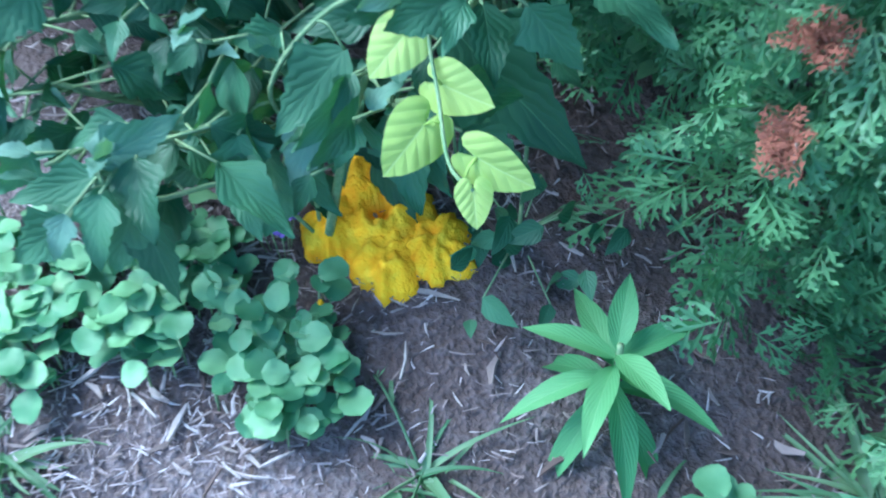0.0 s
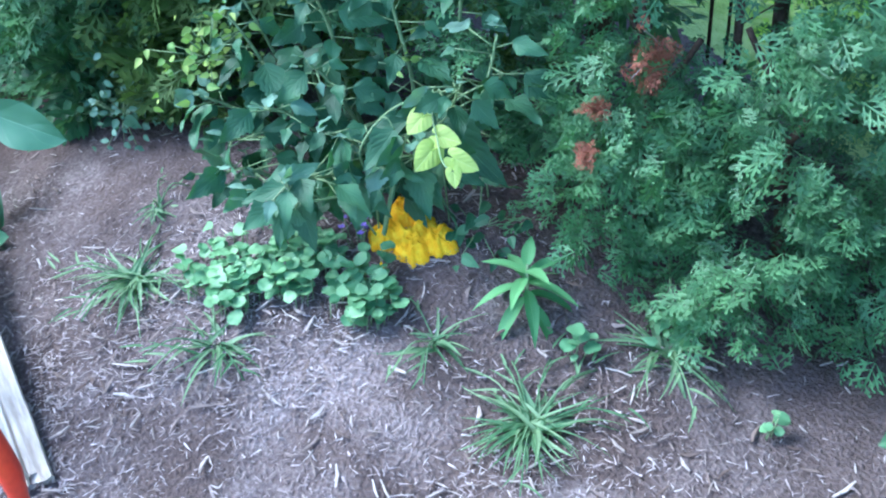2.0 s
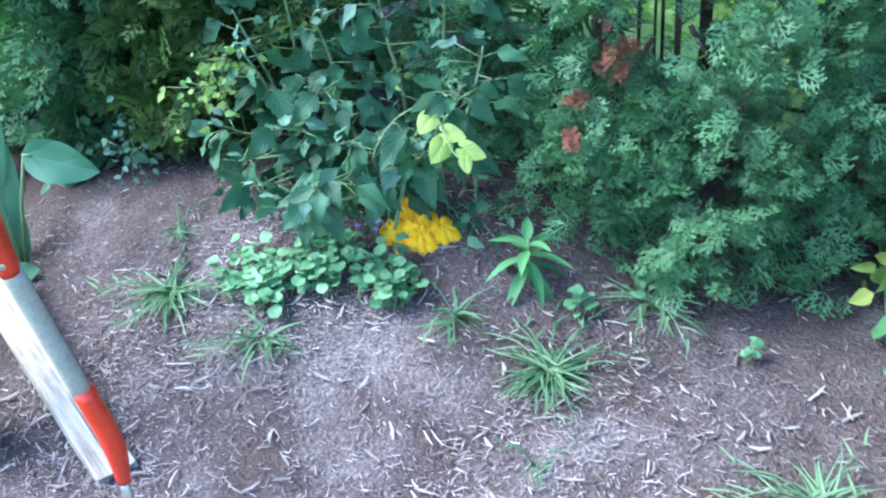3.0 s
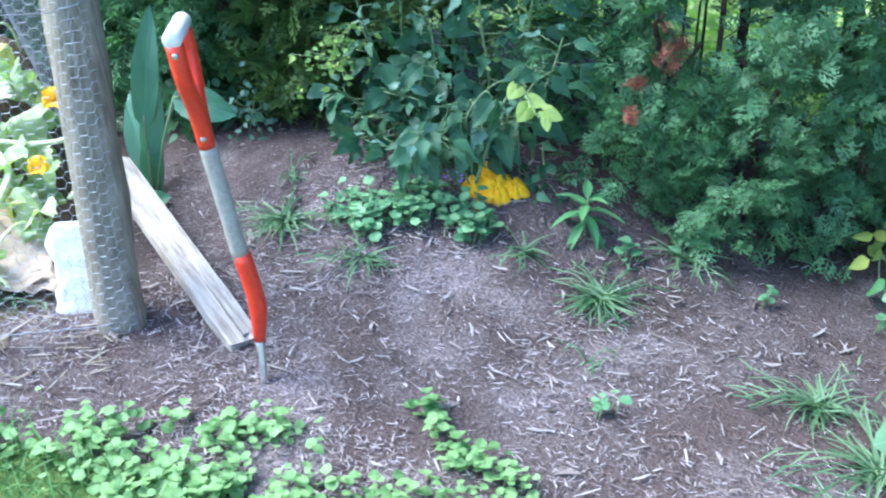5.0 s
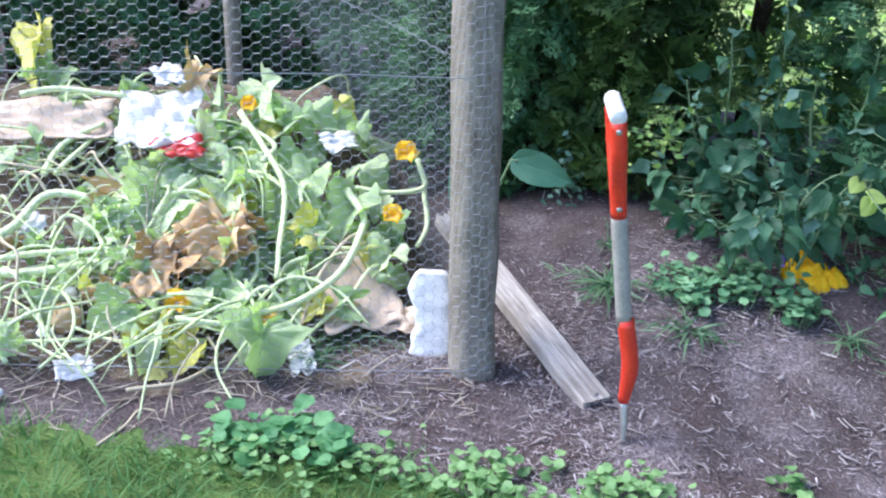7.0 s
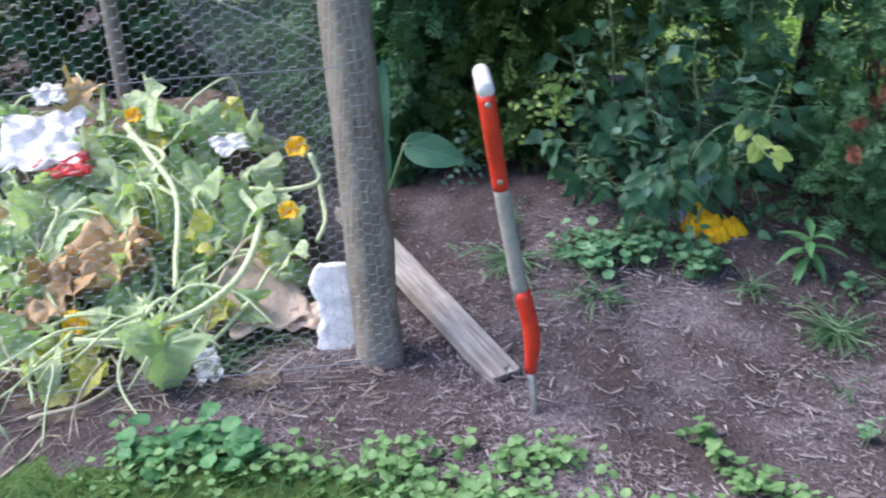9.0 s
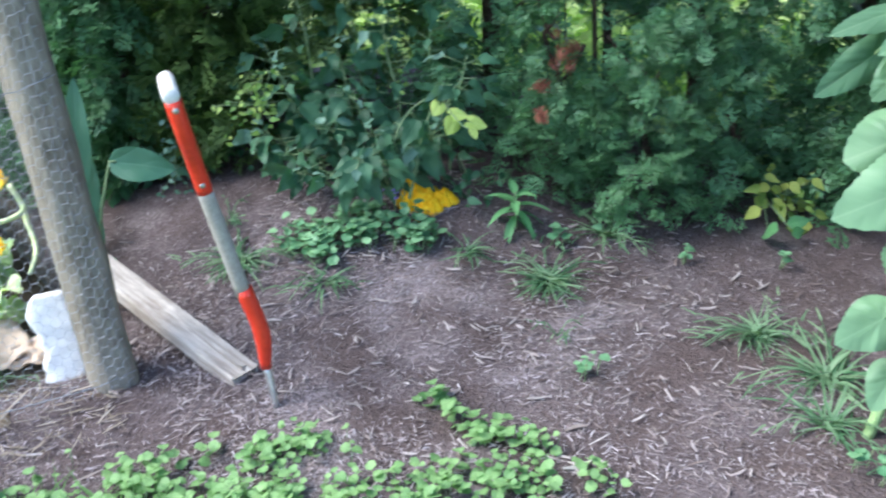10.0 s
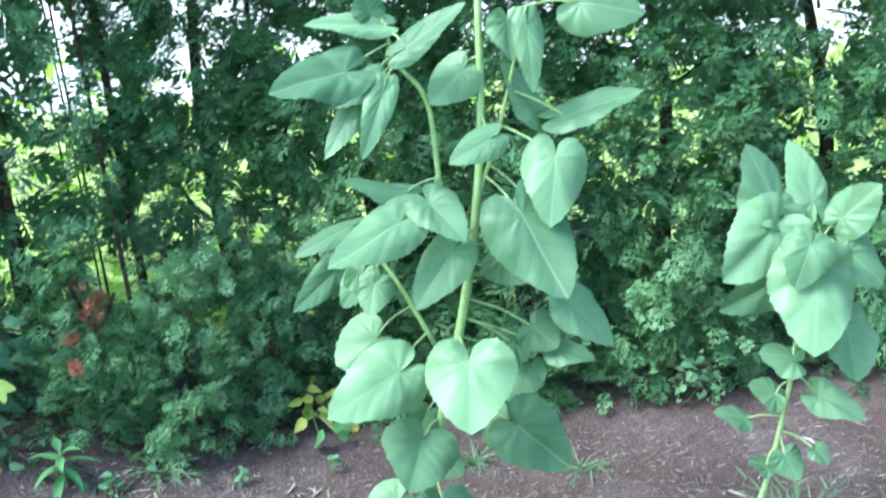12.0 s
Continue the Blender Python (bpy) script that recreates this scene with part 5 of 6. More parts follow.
hv, hf = [], []
na, nu = 60, 40
for j in range(nu + 1):
    for i in range(na + 1):
        q = BINFRONT + BINALONG * (-0.05 + 2.0 * i / na) + BINBACK * (-0.08 + 1.6 * j / nu)
        hv.append((q.x, q.y, heap_height(q.x, q.y) - 0.008 + 0.02 * noise.noise((q.x * 9, q.y * 9, 4)) + 0.012 * noise.noise((q.x * 25, q.y * 25, 4))))
for j in range(nu):
    for i in range(na):
        a = j * (na + 1) + i
        hf.append((a, a + na + 1, a + na + 2, a + 1))
tagged(part_mesh("compost_mound", quads("compost_mound", np.array(hv), np.array(hf), np.zeros((len(hv), 2)), HEAPMAT)), "dark brown compost heap sloping up inside wire bin", "compost heap")

squash = thing("squash_plant", (-0.9, -1.2, 0.0), "sprawling wilted squash vine over the compost heap", "squash vine")
UPFRONT = Vector((0.5, -0.55, 0.75))


def squash_leaf(base, tip, width, material=None, name="leaf", droop=0.3, wave=0.13):
    b, t = Vector(base) - squash.location, Vector(tip) - squash.location
    k = len(squash.children)
    length = max((t - b).length, width * 0.85)
    shape = heart_blade(length * 0.82, width * 1.1, (0.4, 0.95, -0.6, 0.7, 1.3)[k % 5], droop * (0.6 + 0.35 * (k % 4)), 0.06, wave * (1.0 + 0.5 * (k % 3)), k, 0.08, 30, 5)
    for q in shape[0]:
        # wilted: creased and drawn in
        c = Vector((q[0] * 22, q[1] * 22, k * 1.3))
        q[2] += 0.16 * width * noise.noise(c) + 0.07 * width * noise.noise(c * 2.7)
        q[0] += 0.12 * width * noise.noise(c + Vector((9, 0, 0)))
    ob = single(name, shape, material or SQUASH, squash)
    ob.matrix_basis = aim(b, b + (t - b), 0.5 * math.sin(k * 1.7), UPFRONT)
    single("petiole", tube(curve_points([b + Vector((-0.03, 0.03, -0.07)), b + Vector((-0.02, 0.01, -0.02)), b], 3), 0.004, 6), VINE, squash)
    return ob


def yellow_leaf(base, tip, width):
    squash_leaf(base, tip, width, YELLOWLEAF, "yellow_leaf")


def dry_leaf(base, tip, width):
    squash_leaf(base, tip, width * 1.6, DRYLEAF, "dry_leaf", 0.5, 0.3)


def vine(points, r, material=None):
    line = curve_points([Vector(p) - squash.location for p in points], 7)
    line = [q + Vector((0.012 * noise.noise(q * 7), 0.012 * noise.noise(q * 7 + Vector((5, 0, 0))), 0.012 * noise.noise(q * 6))) for q in line]
    single("vine", tube(line, [r * (1 - 0.3 * k / len(line)) for k in range(len(line))], 8), material or VINE, squash)


def dry_vine(points, r):
    vine(points, r, DRYVINE)


def squash_flower(place, size):
    """An orange trumpet of five broad petals on a short stalk."""
    f = part_mesh("flower", Pile().add(tube([(0, 0, -size * 1.2), (0, 0, 0)], size * 0.16, 6), [ONE]).mesh("flower", VINE), squash)
    f.matrix_basis = Matrix.Translation(Vector(place) - squash.location) @ Vector((0.6, -0.55, 0.55)).to_track_quat("Z", "Y").to_matrix().to_4x4()
    for k in range(5):
        a = k * 1.257
        ob = single("petal", blade(size * 1.9, size * 2.3, "round", 8, 0.4, 0.25, 0.06, 0.16, 0, 0, k), ORANGE, f)
        ob.matrix_basis = aim((0, 0, 0), (math.cos(a), math.sin(a), 1.25 + 0.4 * math.sin(k * 2)), 0.2)


def crumpled(name, label, category, place, w, h, turn, material, bumps, thick=0.003, ragged=0.25, n=16):
    """A bent or crumpled sheet lying on the heap's slope, with thickness."""
    t = thing(name, place, label, category)
    seed = place[0] * 7 + place[1] * 3
    v, f = [], []
    for side in (1, 0):
        for j in range(n + 1):
            for i in range(n + 1):
                x, y = (i / n - 0.5) * w, (j / n - 0.5) * h * 1.5
                rim = 1 + ragged * noise.noise((x * 4 / w, y * 4 / h, seed))
                z = bumps * (noise.noise((x * 3.4 / w + seed, y * 3.4 / h, 1)) + 0.5 * abs(noise.noise((x * 6 / w, y * 6 / h, seed))))
                v.append((x * rim, y * rim, z + side * thick))
    m = (n + 1) * (n + 1)
    for j in range(n):
        for i in range(n):
            a = j * (n + 1) + i
            f += [(a, a + 1, a + n + 2, a + n + 1), (a + m, a + n + 1 + m, a + n + 2 + m, a + 1 + m)]
    ring = [i for i in range(n + 1)] + [j * (n + 1) + n for j in range(1, n + 1)] + [n * (n + 1) + i for i in range(n - 1, -1, -1)] + [j * (n + 1) for j in range(n - 1, 0, -1)]
    for a, b in zip(ring, ring[1:] + ring[:1]):
        f.append((a, a + m, b + m, b))
    single("sheet", (np.array(v), np.array(f), np.zeros((len(v), 2))), material, t)
    t.rotation_euler = (radians(22), 0, radians(57) + turn)
    return t


def cardboard(place, w, h, turn):
    crumpled("cardboard_scrap", "torn bent piece of brown cardboard on compost", "cardboard", place, w * 1.1, h * 1.1, turn, CARD, 0.02, 0.004, 0.14)


def white_bag(place, w, h, turn):
    crumpled("white_plastic_scrap", "crumpled white plastic scrap among compost", "plastic scrap", place, w, h, turn, PAPER, min(w, h) * 0.24, 0.003, 0.3, 20)


def red_wrapper(place, w, h, turn):
    crumpled("red_plastic_scrap", "crumpled red plastic wrapper on compost", "plastic scrap", place, w, h, turn, REDWRAP, 0.02, 0.003, 0.4)


def foam_slab(foot, top, width, thick):
    """A thick white moulded slab with a waist and soft worn corners, leaning at the post."""
    foot, top = Vector(foot), Vector(top)
    t = thing("foam_slab", foot, "white moulded foam slab leaning at the fence post", "foam slab")
    up = (top - foot).normalized()
    across = Vector((0.66, 0.75, 0)).normalized()
    out = across.cross(up).normalized()
    v, f, rows, ring = [], [], 22, 24
    for i in range(rows + 1):
        h = i / rows
        half = 0.5 * width * (1 - 0.16 * math.exp(-((h - 0.42) / 0.1) ** 2)) * min(1.0, 0.62 + 6 * min(h, 1 - h)) * (1 + 0.2 * noise.noise((h * 6, 1, 2)))
        slide = 0.09 * width * math.sin(h * 5.2) + 0.05 * width * noise.noise((h * 9, 4, 1))
        for k in range(ring):
            a = 2 * math.pi * k / ring
            c, n = math.cos(a), math.sin(a)
            x = half * math.copysign(abs(c) ** 0.45, c) + slide
            y = 0.5 * thick * math.copysign(abs(n) ** 0.6, n) * (1 + 0.35 * noise.noise((h * 7, c * 3, 5)))
            v.append(tuple(up * (h * (top - foot).length) + across * x + out * y))
    for i in range(rows):
        for k in range(ring):
            a, b = i * ring + k, i * ring + (k + 1) % ring
            f.append((a, b, b + ring, a + ring))
    for i in (0, rows):
        c = len(v)
        v.append(tuple(np.mean(v[i * ring:(i + 1) * ring], axis=0)))
        f += [(i * ring + k, i * ring + (k + 1) % ring, c, c) for k in range(ring)]
    single("slab", (np.array(v), np.array(f), np.zeros((len(v), 2))), FOAM, t)


FOAM = plain("white_foam", [(0.3, (0.78, 0.78, 0.77)), (0.7, (0.9, 0.9, 0.89))], 30, 0.7, 0.3, 0.3)
foam_slab((-0.472, -0.915, 0.012), (-0.515, -0.862, 0.215), 0.1, 0.032)


def eggshell(place, r):
    e = thing("eggshell", place, "broken white eggshell half on compost", "eggshell")
    bm = bmesh.new()
    bmesh.ops.create_icosphere(bm, subdivisions=3, radius=r)
    bmesh.ops.delete(bm, geom=[x for x in bm.verts if x.co.z < 0.15 * r + 0.3 * r * noise.noise(x.co * 60)], context="VERTS")
    bmesh.ops.solidify(bm, geom=bm.faces[:], thickness=0.001)
    part("shell", bm, PAPER, e)


def brown_scrap(place, r):
    e = thing("food_scrap", place, "brown rotting food scrap on compost", "food scrap")
    bm = bmesh.new()
    bmesh.ops.create_icosphere(bm, subdivisions=3, radius=r)
    for x in bm.verts:
        x.co *= 1 + 0.3 * noise.noise(x.co * 40)
    part("scrap", bm, DRYLEAF, e)


squash_leaf((-1.251, -1.065, 0.339), (-1.247, -1.093, 0.33), 0.140)
squash_leaf((-1.165, -0.987, 0.324), (-1.07, -0.834, 0.327), 0.092)
squash_leaf((-1.254, -1.054, 0.344), (-1.123, -1.049, 0.286), 0.140)
squash_leaf((-1.177, -1.218, 0.261), (-1.065, -1.367, 0.17), 0.165)
squash_leaf((-1.248, -1.291, 0.272), (-1.132, -1.408, 0.187), 0.121)
squash_leaf((-1.278, -1.022, 0.362), (-1.244, -1.103, 0.325), 0.126)
squash_leaf((-0.771, -1.214, 0.104), (-0.649, -1.313, 0.074), 0.137)
squash_leaf((-0.64, -1.262, 0.12), (-0.57, -1.3, 0.03), 0.13)
squash_leaf((-1.34, -0.801, 0.436), (-1.191, -0.861, 0.371), 0.099)
squash_leaf((-1.181, -0.756, 0.394), (-1.078, -0.734, 0.36), 0.112)
squash_leaf((-1.2, -0.781, 0.394), (-1.159, -0.865, 0.356), 0.096)
squash_leaf((-0.956, -0.748, 0.302), (-0.995, -0.622, 0.361), 0.107)
squash_leaf((-0.883, -0.821, 0.246), (-0.824, -0.937, 0.186), 0.119)
squash_leaf((-1.006, -0.878, 0.284), (-0.943, -0.993, 0.222), 0.121)
squash_leaf((-1.095, -1.066, 0.268), (-1.014, -1.151, 0.207), 0.120)
squash_leaf((-1.097, -1.215, 0.225), (-1, -1.303, 0.161), 0.133)
squash_leaf((-1.592, -1.244, 0.425), (-1.586, -1.296, 0.412), 0.083)
squash_leaf((-1.701, -1.292, 0.447), (-1.771, -1.343, 0.455), 0.102)
squash_leaf((-1.704, -1.241, 0.454), (-1.637, -1.289, 0.43), 0.085)
squash_leaf((-1.505, -1.136, 0.42), (-1.502, -1.086, 0.428), 0.098)
squash_leaf((-0.933, -1.034, 0.204), (-0.846, -1.025, 0.171), 0.102)
squash_leaf((-0.76, -0.823, 0.194), (-0.739, -0.766, 0.202), 0.072)
squash_leaf((-1.067, -0.684, 0.37), (-1.018, -0.682, 0.351), 0.063)
squash_leaf((-0.714, -0.841, 0.169), (-0.693, -0.928, 0.139), 0.100)
squash_leaf((-1.506, -1.492, 0.331), (-1.47, -1.531, 0.303), 0.096)
squash_leaf((-1.066, -0.873, 0.312), (-1.081, -0.988, 0.286), 0.107)
squash_leaf((-0.894, -0.922, 0.22), (-0.857, -0.983, 0.187), 0.088)
squash_leaf((-0.791, -0.78, 0.219), (-0.723, -0.797, 0.185), 0.073)
squash_leaf((-0.91, -1.23, 0.144), (-0.829, -1.233, 0.117), 0.085)
squash_leaf((-0.751, -1.123, 0.115), (-0.69, -1.1, 0.102), 0.097)
squash_leaf((-1.125, -0.959, 0.313), (-1.139, -1.073, 0.287), 0.107)
squash_leaf((-0.962, -0.818, 0.284), (-0.908, -0.784, 0.269), 0.091)
yellow_leaf((-1.785, -1.255, 0.536), (-1.598, -1.37, 0.469), 0.078)
yellow_leaf((-1.831, -1.244, 0.541), (-1.693, -1.27, 0.518), 0.079)
yellow_leaf((-0.884, -1.416, 0.07), (-0.833, -1.521, 0.047), 0.104)
yellow_leaf((-0.803, -1.35, 0.061), (-0.795, -1.435, 0.049), 0.082)
yellow_leaf((-0.776, -1.445, 0.047), (-0.74, -1.505, 0.042), 0.073)
yellow_leaf((-0.756, -1.384, 0.049), (-0.723, -1.445, 0.043), 0.080)
yellow_leaf((-2.085, -1.171, 0.442), (-1.743, -1.31, 0.423), 0.076)
dry_leaf((-0.976, -1.173, 0.195), (-0.961, -1.294, 0.159), 0.115)
dry_leaf((-1.005, -1.3, 0.174), (-0.887, -1.425, 0.109), 0.086)
dry_leaf((-1.022, -1.382, 0.161), (-0.952, -1.456, 0.122), 0.064)
dry_leaf((-1.48, -0.937, 0.458), (-1.428, -1.003, 0.432), 0.067)
vine([(-1.244, -0.943, 0.42), (-1.125, -0.948, 0.367), (-1.002, -0.969, 0.306), (-0.878, -1.049, 0.228), (-0.776, -1.137, 0.17)], 0.0094)
vine([(-0.895, -0.84, 0.287), (-0.798, -0.858, 0.237), (-0.719, -0.978, 0.175), (-0.695, -1.111, 0.142), (-0.71, -1.212, 0.131), (-0.731, -1.306, 0.122), (-0.808, -1.379, 0.128)], 0.0103)
vine([(-0.831, -1.367, 0.114), (-0.778, -1.232, 0.123), (-0.701, -1.156, 0.116)], 0.0054)
vine([(-1.205, -1.655, 0.162), (-1.152, -1.595, 0.158), (-1.091, -1.451, 0.169), (-1.028, -1.333, 0.174)], 0.0117)
vine([(-1.268, -1.626, 0.205), (-1.274, -1.566, 0.225), (-1.308, -1.461, 0.27), (-1.222, -1.351, 0.264)], 0.0134)
vine([(-1.216, -1.649, 0.179), (-1.171, -1.542, 0.188), (-1.102, -1.414, 0.193), (-1.046, -1.291, 0.202)], 0.0088)
vine([(-1.236, -1.623, 0.163), (-1.112, -1.671, 0.108), (-1.018, -1.717, 0.076), (-0.938, -1.723, 0.065)], 0.0089)
vine([(-1.049, -1.725, 0.072), (-0.982, -1.647, 0.068), (-0.924, -1.537, 0.071)], 0.0070)
vine([(-1.597, -1.397, 0.443), (-1.568, -1.315, 0.452), (-1.518, -1.242, 0.451), (-1.443, -1.164, 0.441)], 0.0098)
vine([(-1.375, -1.437, 0.296), (-1.432, -1.37, 0.342), (-1.449, -1.314, 0.365), (-1.441, -1.236, 0.383)], 0.0093)
vine([(-1.358, -1.415, 0.297), (-1.384, -1.362, 0.323), (-1.415, -1.282, 0.36)], 0.0077)
vine([(-1.097, -1.276, 0.249), (-1.132, -1.224, 0.278), (-1.114, -1.169, 0.286), (-1.067, -1.132, 0.277)], 0.0073)
vine([(-0.853, -0.647, 0.343), (-0.775, -0.681, 0.296), (-0.816, -0.762, 0.286), (-0.881, -0.822, 0.295)], 0.0075)
vine([(-0.806, -0.655, 0.28), (-0.725, -0.711, 0.225), (-0.688, -0.77, 0.19)], 0.0075)
vine([(-0.73, -0.828, 0.199), (-0.76, -0.913, 0.188), (-0.839, -0.995, 0.197)], 0.0072)
vine([(-1.072, -1.415, 0.181), (-1.167, -1.411, 0.221), (-1.234, -1.452, 0.239), (-1.192, -1.503, 0.207)], 0.0057)
vine([(-0.981, -1.17, 0.208), (-0.954, -1.104, 0.215), (-0.856, -1.135, 0.168), (-0.801, -1.234, 0.129)], 0.0072)
vine([(-0.812, -1.014, 0.181), (-0.817, -1.078, 0.167), (-0.754, -1.169, 0.128)], 0.0057)
dry_vine([(-0.722, -1.555, 0.042), (-0.678, -1.442, 0.042), (-0.718, -1.333, 0.048), (-0.796, -1.309, 0.065)], 0.0052)
dry_vine([(-0.593, -1.682, 0.022), (-0.62, -1.619, 0.022), (-0.666, -1.558, 0.021), (-0.643, -1.53, 0.021)], 0.0037)
vine([(-1.187, -1.523, 0.169), (-1.111, -1.472, 0.152), (-1.044, -1.403, 0.143)], 0.0059)
vine([(-1.143, -1.136, 0.3), (-1.138, -1.189, 0.283), (-1.106, -1.256, 0.248)], 0.0075)
vine([(-1.07, -0.976, 0.334), (-1.096, -0.923, 0.362), (-1.209, -0.956, 0.401)], 0.0075)
vine([(-0.82, -0.939, 0.204), (-0.893, -0.957, 0.23), (-0.977, -0.934, 0.275)], 0.0072)
squash_flower((-0.858, -0.677, 0.364), 0.021)
squash_flower((-0.763, -0.794, 0.252), 0.018)
squash_flower((-0.881, -1.34, 0.121), 0.021)
squash_flower((-1.225, -0.922, 0.438), 0.016)
squash_flower((-0.699, -1.198, 0.1), 0.016)
cardboard((-1.532, -1.338, 0.383), 0.276, 0.097, 0.0)
cardboard((-0.709, -0.951, 0.109), 0.183, 0.155, 0.2)
cardboard((-0.576, -0.913, 0.066), 0.083, 0.048, -0.2)
white_bag((-1.34, -1.13, 0.4), 0.2, 0.15, 0.0)
white_bag((-1.464, -1.033, 0.477), 0.082, 0.057, 0.3)
white_bag((-1.071, -0.739, 0.344), 0.094, 0.047, 0.4)
white_bag((-0.617, -1.175, 0.039), 0.060, 0.067, 0.2)
white_bag((-0.874, -1.604, 0.037), 0.081, 0.041, 0.2)
white_bag((-1.294, -1.51, 0.21), 0.061, 0.045, 0.1)
crumpled("withered_leaf", "withered crumpled brown leaf on compost", "leaf", (-0.94, -1.2, 0.22), 0.17, 0.1, 0.3, DRYLEAF, 0.06, 0.002, 0.35, 22)
crumpled("withered_leaf", "withered crumpled brown leaf hanging on compost", "leaf", (-0.96, -1.36, 0.17), 0.1, 0.1, -0.2, DRYLEAF, 0.04, 0.002, 0.35, 18)
red_wrapper((-1.22, -1.14, 0.36), 0.124, 0.043, 0.1)
eggshell((-1.078, -1.527, 0.106), 0.029)
eggshell((-1.003, -1.612, 0.068), 0.021)
eggshell((-0.862, -1.78, 0.042), 0.018)
brown_scrap((-1.025, -1.553, 0.084), 0.035)

rng = random.Random(31)
for k in range(170):
    q = BINFRONT + BINALONG * min(1.5, max(0.12, rng.gauss(0.58, 0.26))) + BINBACK * min(0.8, max(0.05, rng.gauss(0.45, 0.22)))
    z = heap_height(q.x, q.y) + rng.uniform(0.0, 0.08)
    a = rng.uniform(0, 6.28)
    base = Vector((q.x, q.y, z + 0.02))
    w = rng.uniform(0.035, 0.11)
    kind = rng.random()
    mat = SQUASH if kind < 0.84 else YELLOWLEAF if kind < 0.93 else DRYLEAF
    squash_leaf(base, base + Vector((math.cos(a), math.sin(a), rng.uniform(-1.2, 0.2))) * w, w * rng.uniform(0.7, 1.1), mat, "leaf", rng.uniform(0.3, 1.0), rng.uniform(0.1, 0.28))
for k in range(150):
    q = BINFRONT + BINALONG * rng.uniform(0.34, 1.5) + BINBACK * rng.uniform(0.03, 0.75)
    a, pts = rng.uniform(0, 6.28), []
    for j in range(4):
        pts.append((q.x, q.y, heap_height(q.x, q.y) + (0.02, 0.08, 0.09, 0.03)[j] * rng.uniform(0.5, 1.4)))
        q = q + Vector((math.cos(a), math.sin(a))) * rng.uniform(0.06, 0.17)
        a += rng.uniform(-0.9, 0.9)
    vine(pts, rng.uniform(0.0018, 0.0055), DRYVINE if k % 5 == 0 else VINE)

# ---- loose cover: mulch chips, straw, creeping clover, lawn ----
rng = random.Random(5)


def chip(seed):
    r = random.Random(seed)
    w, h, bend = r.uniform(0.03, 0.11), r.uniform(0.02, 0.05), r.uniform(-0.12, 0.12)
    v, f = [], []
    for i, u in enumerate((0.0, 0.5, 1.0)):
        k = (0.6, 1.0, 0.35)[i] * r.uniform(0.8, 1.2)
        for x, z in ((-w * k, 0), (w * k, 0), (w * k * 0.8, h), (-w * k * 0.8, h)):
            v.append((x + (bend if i == 1 else 0), u - 0.5, z))
    for i in range(2):
        for j in range(4):
            a, b = i * 4 + j, i * 4 + (j + 1) % 4
            f.append((a, b, b + 4, a + 4))
    f += [(3, 2, 1, 0), (8, 9, 10, 11)]
    return np.array(v), np.array(f), np.zeros((12, 2))


def chip_material(name, stops):
    m, nt, b = node_material(name, 0.9, 0.15)
    own = nt.nodes.new("ShaderNodeNewGeometry").outputs["Random Per Island"]
    grain = noise_tex(nt, 160, 3)
    nt.links.new(mixed(nt, maths(nt, "MULTIPLY", grain, 0.5), ramp(nt, own, stops), (0.1, 0.07, 0.06)), b.inputs["Base Color"])
    bumped(nt, b, grain, 0.5, 0.002)
    return m


def splinter(seed):
    """A cheap three-sided sliver of wood."""
    r = random.Random(seed)
    w, h, b = r.uniform(0.035, 0.1), r.uniform(0.015, 0.035), r.uniform(-0.12, 0.12)
    v = [(-w, -0.5, 0), (w, -0.45, 0), (0, -0.5, h), (-w * 0.7 + b, 0.05, 0.004), (w * 0.8 + b, 0.0, 0.004), (b, 0.0, h), (0, 0.5, h * 0.4)]
    f = [(0, 1, 4, 3), (1, 2, 5, 4), (2, 0, 3, 5), (3, 4, 6, 6), (4, 5, 6, 6), (5, 3, 6, 6), (0, 2, 1, 1)]
    return np.array(v), np.array(f), np.zeros((7, 2))


CHIPS = [chip(k) for k in range(8)]
SPLINTERS = [splinter(k) for k in range(8)]
CHIPMAT = chip_material("mulch_chip", [(0.0, (0.09, 0.065, 0.058)), (0.35, (0.2, 0.16, 0.145)), (0.75, (0.3, 0.255, 0.245)), (1.0, (0.46, 0.41, 0.395))])
STRAWMAT = chip_material("dry_straw", [(0.0, (0.24, 0.2, 0.14)), (0.5, (0.44, 0.38, 0.29)), (1.0, (0.68, 0.61, 0.5))])


def scatter_chips(name, label, count, area, sizes, thin, material, keep, seed, shapes=CHIPS):
    r = random.Random(seed)
    piles = {}
    for k in range(count):
        x, y = r.uniform(area[0], area[1]), r.uniform(area[2], area[3])
        if not keep(x, y, r):
            continue
        s = r.uniform(*sizes) * (0.6 + 0.8 * r.random() ** 2)
        m = Matrix.Translation(on_bed(x, y, 0.004 + 0.010 * noise.noise((x * 5, y * 5, 0)) + 0.004 * r.random())) @ Euler((r.gauss(0, 0.16), r.gauss(0, 0.3), r.uniform(0, 6.28))).to_matrix().to_4x4() @ Matrix.Diagonal((s * thin, s, s * thin, 1))
        piles.setdefault(r.randrange(8), []).append(np.array(m))
    p = Pile()
    for k, mats in piles.items():
        p.add(shapes[k], mats)
    return tagged(part_mesh(name, p.mesh(name, material, False)), label, "mulch", kind="stuff")


